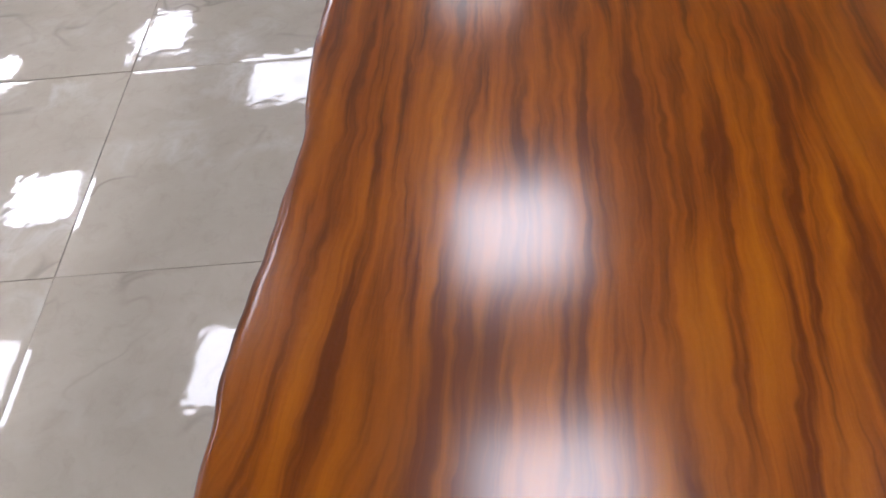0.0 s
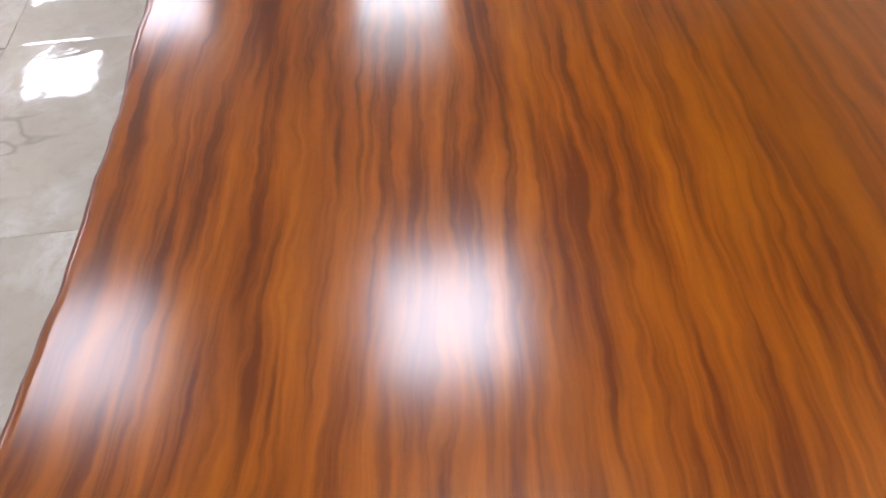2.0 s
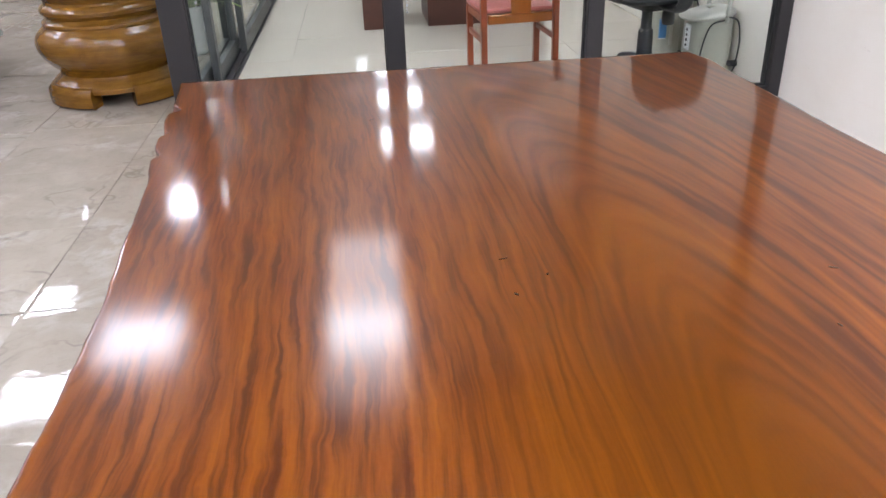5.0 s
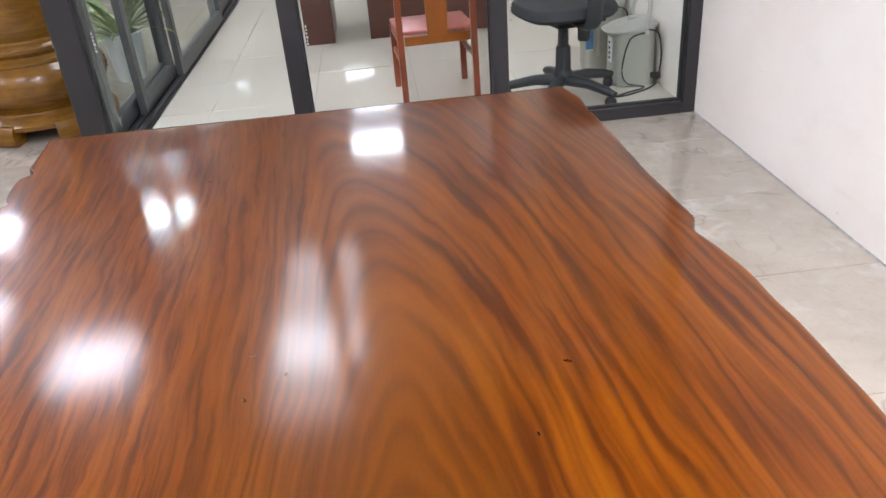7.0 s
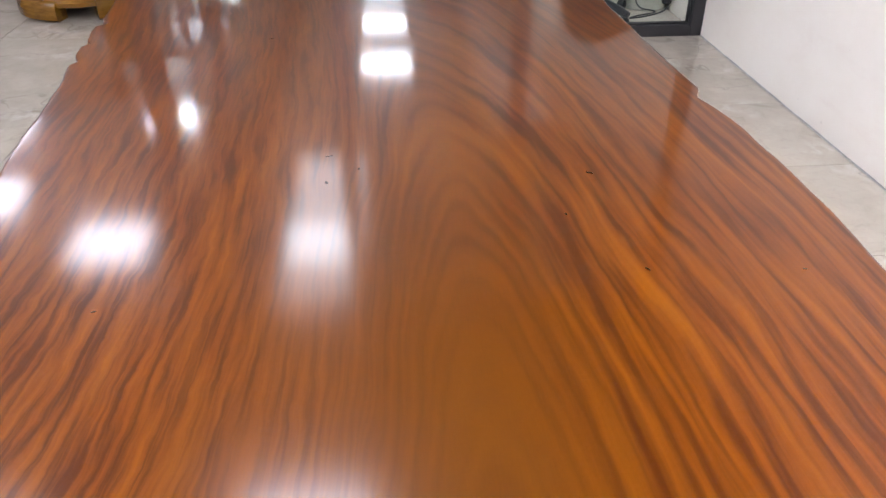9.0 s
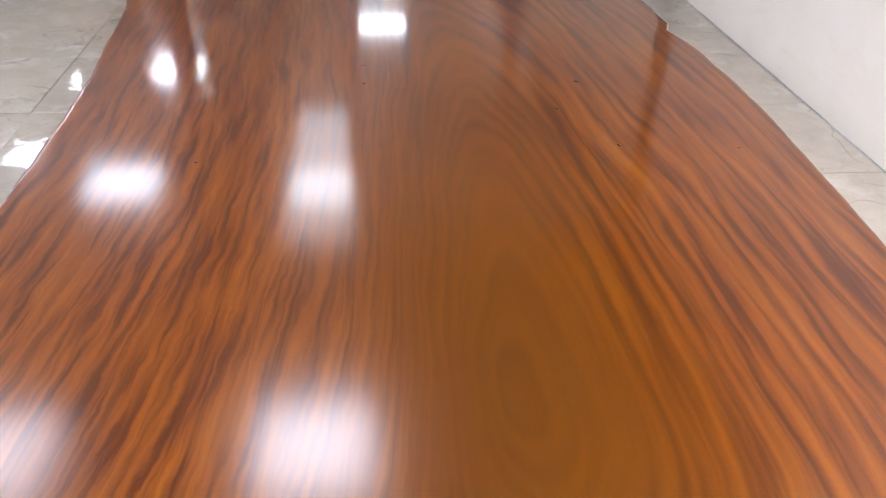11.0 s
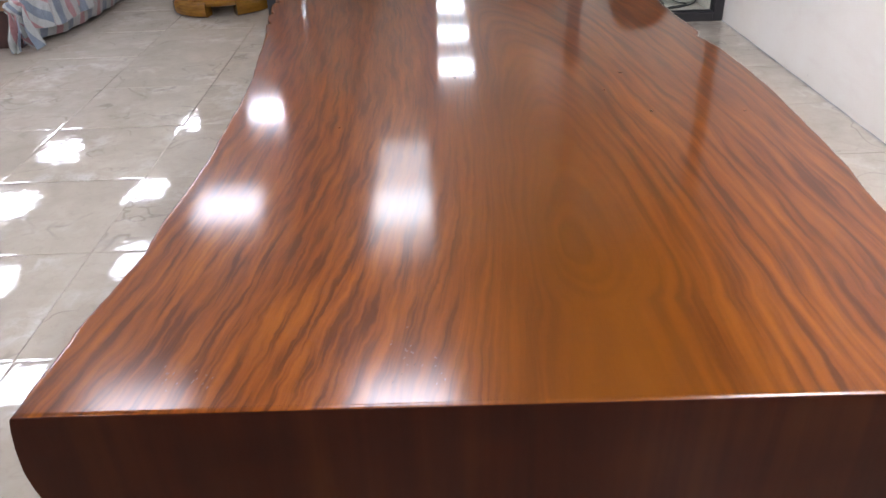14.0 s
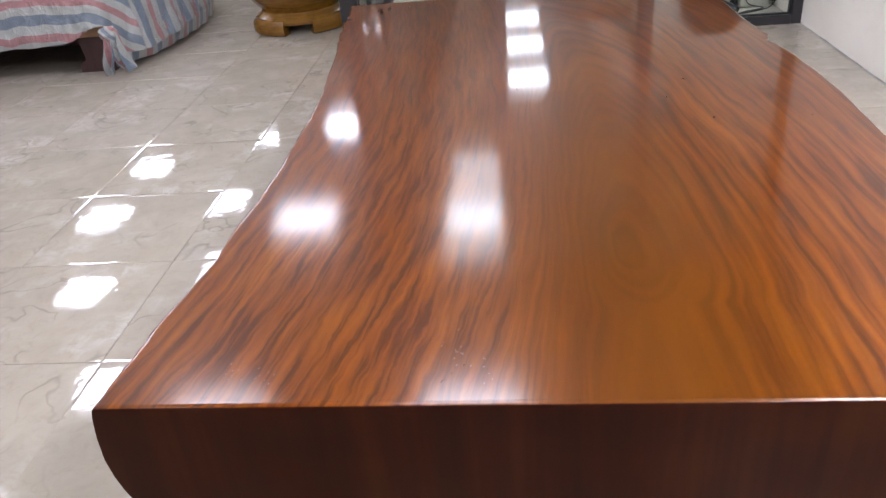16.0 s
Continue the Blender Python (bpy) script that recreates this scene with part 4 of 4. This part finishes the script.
def build_swivel():
    t = thing("office_chair", (2.575, 0.79, 0), "black swivel office chair on a five-star castor base", "chair", turn=12)
    for k in range(5):
        a = radians(72 * k - 62)
        ca, sa = math.cos(a), math.sin(a)
        arm = tube([(0.03 * ca, 0.03 * sa, 0.105), (0.16 * ca, 0.16 * sa, 0.102), (0.28 * ca, 0.28 * sa, 0.080), (0.33 * ca, 0.33 * sa, 0.066)], [0.034, 0.028, 0.024, 0.018], 10)
        p = part("base_arm", arm, M_BLACK, t, smooth=True)
        w = revolve([(0, -0.022), (0.020, -0.022), (0.027, -0.016), (0.027, 0.016), (0.020, 0.022), (0, 0.022)], 16)
        bmesh.ops.transform(w, matrix=pose(0.305 * ca, 0.305 * sa, 0.0275, 90, 0, 40 * k), verts=w.verts)
        part("castor", w, M_BLACK, p, smooth=True)
        part("castor_stem", tube([(0.305 * ca, 0.305 * sa, 0.03), (0.305 * ca, 0.305 * sa, 0.075)], 0.012, 8), M_BLACK, p, smooth=True)
    part("hub", revolve([(0, 0.085), (0.045, 0.085), (0.052, 0.10), (0.050, 0.145), (0.038, 0.165), (0, 0.165)], 24), M_BLACK, t, smooth=True)
    part("gas_lift", revolve([(0, 0.15), (0.042, 0.15), (0.039, 0.27), (0.037, 0.285), (0.029, 0.29), (0.027, 0.42), (0, 0.42)], 20), M_BLACK, t, smooth=True)
    part("mechanism", box(-0.08, 0.08, -0.11, 0.09, 0.395, 0.445, 0.012), M_BLACK, t, smooth=True)
    part("lever", tube([(0.05, -0.02, 0.41), (0.17, -0.04, 0.405), (0.22, -0.05, 0.40)], 0.008, 8), M_BLACK, t, smooth=True)
    part("tension_knob", revolve([(0, 0.315), (0.028, 0.315), (0.033, 0.325), (0.033, 0.41), (0, 0.41)], 18), M_BLACK, t, smooth=True, at=(0.085, -0.07, 0))
    seat = bmesh.new()
    n, rows = 40, []
    for z, s in ((0.445, 0.80), (0.450, 0.93), (0.468, 1.0), (0.495, 1.0), (0.515, 0.95), (0.522, 0.80)):
        row = []
        for i in range(n):
            a = i * math.tau / n
            c, sn = math.cos(a), math.sin(a)
            rx = 0.245 * s * abs(c) ** 0.55 * (1 if c > 0 else -1)
            ry = 0.240 * s * abs(sn) ** 0.55 * (1 if sn > 0 else -1)
            row.append(seat.verts.new((rx, ry, z)))
        rows.append(row)
    for a, b in zip(rows, rows[1:]):
        for i in range(n):
            seat.faces.new((a[i], a[(i + 1) % n], b[(i + 1) % n], b[i]))
    seat.faces.new(list(reversed(rows[0])))
    seat.faces.new(rows[-1])
    part("seat", seat, M_MESH, t, "padded black seat", smooth=True)
    back = bmesh.new()
    rows = []
    for yo, s in ((-0.235, 0.88), (-0.255, 0.98), (-0.275, 1.0), (-0.290, 0.90)):
        row = []
        for i in range(n):
            a = i * math.tau / n
            c, sn = math.cos(a), math.sin(a)
            x = 0.225 * s * abs(c) ** 0.6 * (1 if c > 0 else -1)
            z = 0.83 + 0.235 * s * abs(sn) ** 0.7 * (1 if sn > 0 else -1)
            row.append(back.verts.new((x * (1.0 - 0.18 * max(0, (0.83 - z)) / 0.235), yo - 0.10 * (z - 0.6) + 0.9 * x * x, z)))
        rows.append(row)
    for a, b in zip(rows, rows[1:]):
        for i in range(n):
            back.faces.new((a[i], a[(i + 1) % n], b[(i + 1) % n], b[i]))
    back.faces.new(rows[0])
    back.faces.new(list(reversed(rows[-1])))
    bmesh.ops.recalc_face_normals(back, faces=back.faces)
    part("backrest", back, M_MESH, t, "rounded black backrest", smooth=True)
    spine = tube(bezier([(0, -0.06, 0.435), (0, -0.22, 0.425), (0, -0.285, 0.455), (0, -0.30, 0.54), (0, -0.30, 0.75)], 7), 0.022, 14)
    for v in spine.verts:
        v.co.x = v.co.x * 1.9 + 0.025
    part("back_support", spine, M_BLACK, t, smooth=True)


build_swivel()


def rounded_tub(sx, sy, z0, z1, taper, n=40, power=0.5, dome=0.0):
    """An upright tub with a rounded-square plan."""
    bm = bmesh.new()
    rows = []
    lv = [(z0, 0.90), (z0 + 0.006, 0.97), (z0 + 0.02, 1.0), (z1 - 0.02, 1 - taper), (z1 - 0.004, 1 - taper - 0.03), (z1, 1 - taper - 0.10)]
    if dome:
        lv += [(z1 + dome * 0.7, 0.6 * (1 - taper)), (z1 + dome, 0.25 * (1 - taper))]
    for z, s in lv:
        row = []
        for i in range(n):
            a = i * math.tau / n
            c, sn = math.cos(a), math.sin(a)
            row.append(bm.verts.new((sx * s * abs(c) ** power * (1 if c > 0 else -1), sy * s * abs(sn) ** power * (1 if sn > 0 else -1), z)))
        rows.append(row)
    for a, b in zip(rows, rows[1:]):
        for i in range(n):
            bm.faces.new((a[i], a[(i + 1) % n], b[(i + 1) % n], b[i]))
    bm.faces.new(list(reversed(rows[0])))
    bm.faces.new(rows[-1])
    return bm


def boiler_lid(sx, sy, h, n=40):
    """A domed lid that overhangs the spout side and rises towards the hinge."""
    bm = bmesh.new()
    rows = []
    for dz, k, lead in ((0.0, 1.0, 0.0), (0.004, 1.05, 0.028), (0.016, 1.07, 0.036), (0.027, 1.03, 0.034), (0.037, 0.90, 0.028), (0.046, 0.68, 0.018), (0.051, 0.40, 0.008), (0.052, 0.15, 0.0)):
        row = []
        for i in range(n):
            a = i * math.tau / n
            c, sn = math.cos(a), math.sin(a)
            x = sx * k * abs(c) ** 0.62 * (1 if c > 0 else -1)
            y = sy * k * abs(sn) ** 0.62 * (1 if sn > 0 else -1)
            front = max(0.0, -c)
            row.append(bm.verts.new((x - lead * front * front, y, h + dz + 0.014 * (x / sx) - 0.010 * front * (dz > 0.02))))
        rows.append(row)
    for a, b in zip(rows, rows[1:]):
        for i in range(n):
            bm.faces.new((a[i], a[(i + 1) % n], b[(i + 1) % n], b[i]))
    bm.faces.new(list(reversed(rows[0])))
    bm.faces.new(rows[-1])
    return bm


def build_boiler(x, y, sx, sy, h, turn, label, hose=True, name="water_boiler"):
    t = thing(name, (x, y, 0), label, "water boiler", turn=turn)
    part("body", rounded_tub(sx, sy, 0.0, h, 0.03), M_CREAM, t, smooth=True)
    part("foot_band", rounded_tub(sx * 1.015, sy * 1.015, 0.002, 0.028, 0.0), M_CREAM, t, smooth=True)
    lid = part("lid", boiler_lid(sx, sy, h - 0.016), M_LID, t, "pale grey domed lid with a spout lip", smooth=True)
    part("lid_button", box(-0.022, 0.022, -0.03, 0.01, h + 0.030, h + 0.040, 0.004), M_CREAM, lid)
    part("hinge", box(sx * 0.86, sx * 1.06, -0.045, 0.045, h - 0.030, h + 0.018, 0.006), M_LID, t, smooth=True)
    plate = part("control_plate", box(-sx * 1.02, -sx * 0.94, -0.035, 0.035, h * 0.38, h * 0.82, 0.004), M_PANELW, t, "white plate with round buttons")
    for k in range(4):
        b = revolve([(0, 0), (0.008, 0), (0.008, 0.004), (0, 0.005)], 10)
        bmesh.ops.transform(b, matrix=pose(-sx * 1.02, 0.0, h * (0.46 + 0.09 * k), 0, -90, 0), verts=b.verts)
        part("button", b, M_BLACK, plate)
    if hose:
        bail = tube(bezier([(0.045, -sy * 1.05, h - 0.03), (0.045, -sy * 1.07, h + 0.03), (0.060, -sy * 0.95, h + 0.115), (0.068, -sy * 0.5, h + 0.165), (0.070, 0.0, h + 0.175), (0.068, sy * 0.5, h + 0.165), (0.060, sy * 0.95, h + 0.115), (0.045, sy * 1.07, h + 0.03), (0.045, sy * 1.05, h - 0.03)], 5), 0.0115, 10)
        part("bail_handle", bail, M_LID, t, "raised pale plastic carrying handle", smooth=True)
        cord = bezier([(0.03, -sy * 1.10, h - 0.02), (-0.05, -sy * 1.10, h * 0.84), (-0.088, -sy * 1.1, h * 0.35), (-0.06, -sy * 1.15, 0.03), (0.03, -sy * 1.4, 0.008), (-0.10, -sy * 2.0, 0.008), (-0.16, -sy * 2.4, 0.008), (-0.05, -sy * 2.1, 0.008),
                      (0.08, -sy * 1.5, 0.02), (0.122, -sy * 1.15, 0.09), (0.128, -sy * 1.1, h * 0.6), (0.105, -sy * 1.1, h * 0.92), (0.035, -sy * 1.12, h + 0.0)], 7)
        part("plug_box", box(0.075, 0.125, -sy * 1.30, -sy * 1.02, 0.045, 0.075, 0.006), M_BLACK, t)
        part("power_cord", tube(cord, 0.0042, 6), M_BLACK, t, "looped black power cord", smooth=True)
    else:
        tag = part("label", box(-0.085, -0.045, -sy * 1.012, -sy * 0.9, h * 0.42, h * 0.76, 0.004), M_BLUE, t, "blue and white printed label")
        part("dial", box(-0.083, -0.047, -sy * 1.022, -sy * 1.0, h * 0.32, h * 0.44, 0.006), M_BLACK, tag)
        part("stripe", box(-0.083, -0.047, -sy * 1.022, -sy * 1.0, h * 0.54, h * 0.58, 0.001), M_PANELW, tag)
        part("water_gauge", box(-0.010, 0.012, -sy * 1.025, -sy * 0.95, h * 0.22, h * 0.80, 0.006), M_LID, t, "pale window strip")
        part("carry_grip", tube(bezier([(-0.06, -sy * 0.3, h + 0.045), (-0.03, -sy * 0.5, h + 0.062), (0.03, -sy * 0.6, h + 0.055), (0.06, -sy * 0.8, h + 0.005)], 6), 0.008, 8), M_BLACK, lid, "dark curved grip", smooth=True)
    return t


build_boiler(3.004, 0.97, 0.118, 0.12, 0.315, 0, "pale grey-green water boiler with a looped black cord", True)
build_boiler(3.00, 1.52, 0.115, 0.12, 0.33, 0, "second pale water boiler beside the wall", True)
jug = thing("water_canister", (2.885, 1.30, 0), "pale plastic canister with a blue label", "canister")
part("body", rounded_tub(0.075, 0.075, 0.0, 0.285, 0.05), M_CREAM, jug, smooth=True)
part("cap", revolve([(0, 0.282), (0.024, 0.282), (0.024, 0.31), (0, 0.312)], 20), M_LID, jug, smooth=True)
part("label", box(-0.066, -0.022, -0.0785, -0.066, 0.130, 0.240, 0.002), M_BLUE, jug, "blue and white label")
part("water_gauge", box(-0.002, 0.018, -0.0800, -0.066, 0.085, 0.245, 0.005), M_LID, jug, "pale window strip")
part("label_panel", box(-0.062, -0.025, -0.0775, -0.066, 0.125, 0.160, 0.001), M_PANELW, jug)


def build_desk():
    t = thing("office_desk", (1.75, 2.9, 0), "red-brown office desk on two panel pedestals", "desk")
    part("pedestal", box(-0.67, -0.455, -0.32, 0.30, 0.0, 0.70, 0.004), M_DESK, t)
    part("pedestal", box(-0.19, 0.72, -0.30, 0.30, 0.0, 0.70, 0.004), M_DESK, t)
    part("desk_top", box(-0.80, 0.85, -0.38, 0.38, 0.70, 0.74, 0.006), M_DESK, t)


build_desk()

# ---- plant in the hall ----


def build_plant():
    t = thing("potted_plant", (-0.08, 2.14, 0), "green leafy plant in a tall white ceramic pot", "plant")
    part("pot", revolve([(0, 0), (0.088, 0), (0.098, 0.015), (0.126, 0.26), (0.130, 0.31), (0.122, 0.318), (0.114, 0.295), (0, 0.295)], 40), M_POT, t, smooth=True)
    part("soil", revolve([(0, 0.297), (0.112, 0.297), (0.10, 0.302), (0, 0.308)], 24), M_SOIL, t)
    rnd = random.Random(5)
    for k in range(46):
        a = k * 2.399 + rnd.uniform(-0.3, 0.3)
        up = rnd.uniform(0.25, 1.15)
        ln = rnd.uniform(0.24, 0.42)
        w = rnd.uniform(0.016, 0.026)
        bm = bmesh.new()
        rows = []
        for i in range(8):
            f = i / 7
            rr = 0.02 + ln * f * math.cos(up * (1 - 0.5 * f)) + 0.02
            z = 0.305 + ln * (math.sin(up) * f * 1.25 - 0.45 * f * f * (1.2 - up * 0.6))
            ww = w * math.sin(math.pi * min(1, f * 0.88 + 0.10)) + 0.002
            row = []
            for e in (-1, 0, 1):
                x, y = rr, e * ww
                row.append(bm.verts.new((x * math.cos(a) - y * math.sin(a), x * math.sin(a) + y * math.cos(a), z - 0.010 * (e == 0))))
            rows.append(row)
        for p, q in zip(rows, rows[1:]):
            for i in range(2):
                bm.faces.new((p[i], p[i + 1], q[i + 1], q[i]))
        part("leaf", bm, M_LEAF, t, smooth=True)


build_plant()

# ---- floor tiles ----
TILE = 0.60
floor = structure("floor", box(X_MIN, WALL_X, Y_MIN, Y_MAX, -0.06, -0.0035), M_GROUT, "polished grey-beige porcelain floor tiles with fine joints", "floor")


def tile_mesh(x0, x1, y0, y1):
    bm = bmesh.new()
    g, c, e = 0.0009, 0.0004, 0.010
    def ring(d, z):
        return [bm.verts.new((x, y, z)) for x, y in ((x0 + d, y0 + d), (x1 - d, y0 + d), (x1 - d, y1 - d), (x0 + d, y1 - d))]
    rings = [ring(g + c + e, 0.0), ring(g + c, -0.00022), ring(g, -0.0007), ring(g, -0.0095)]
    bm.faces.new(rings[0])
    for p, q in zip(rings, rings[1:]):
        for i in range(4):
            j = (i + 1) % 4
            bm.faces.new((p[j], p[i], q[i], q[j]))
    return bm


rnd = random.Random(11)
whole = bpy.data.meshes.new("tile")
bm = tile_mesh(-TILE / 2, TILE / 2, -TILE / 2, TILE / 2)
bm.to_mesh(whole)
bm.free()
whole.materials.append(M_TILE)
edge = bpy.data.meshes.new("tile_cut")
cut_w = WALL_X - 4 * TILE
bm = tile_mesh(-TILE / 2, -TILE / 2 + cut_w, -TILE / 2, TILE / 2)
bm.to_mesh(edge)
bm.free()
edge.materials.append(M_TILE)
# office copies: the same tiles, lightened to stand for brighter light
pale, lit_edge = whole.copy(), edge.copy()
for me in (pale, lit_edge):
    me.materials[0] = M_TILE_LIT
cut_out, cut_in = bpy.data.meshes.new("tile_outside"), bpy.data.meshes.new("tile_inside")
for me, a, b, mat in ((cut_out, -TILE / 2, 0.20 - TILE / 2, M_TILE), (cut_in, 0.24 - TILE / 2, TILE / 2, M_TILE_LIT)):
    bm = tile_mesh(a, b, -TILE / 2, TILE / 2)
    bm.to_mesh(me)
    bm.free()
    me.materials.append(mat)
rest = bmesh.new()
made = 0
for i in range(-13, 5):
    for j in range(-14, 24):
        x, y = (i + 0.5) * TILE, (j + 0.5) * TILE
        lean = 0.08 if i >= 3 else 0.25
        tilt = pose(x, y, rnd.uniform(-0.0002, 0.0002), rnd.gauss(0, lean), rnd.gauss(0, lean), 0)
        near = -5 <= i and -8 <= j <= 15 and (i >= 0 or j <= 9)
        if near:
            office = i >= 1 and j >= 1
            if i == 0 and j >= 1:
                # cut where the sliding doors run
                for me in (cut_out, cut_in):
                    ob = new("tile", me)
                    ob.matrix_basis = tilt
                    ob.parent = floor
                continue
            ob = new("tile", (lit_edge if office else edge) if i == 4 else (pale if office else whole))
            ob.matrix_basis = tilt
            ob.parent = floor
            made += 1
        else:
            me = edge if i == 4 else whole
            k = len(rest.verts)
            rest.from_mesh(me)
            rest.verts.ensure_lookup_table()
            bmesh.ops.transform(rest, matrix=tilt, verts=rest.verts[k:])
tagged(part("far_tiles", rest, M_TILE, floor), "grey-beige floor tiles further off", kind="stuff")
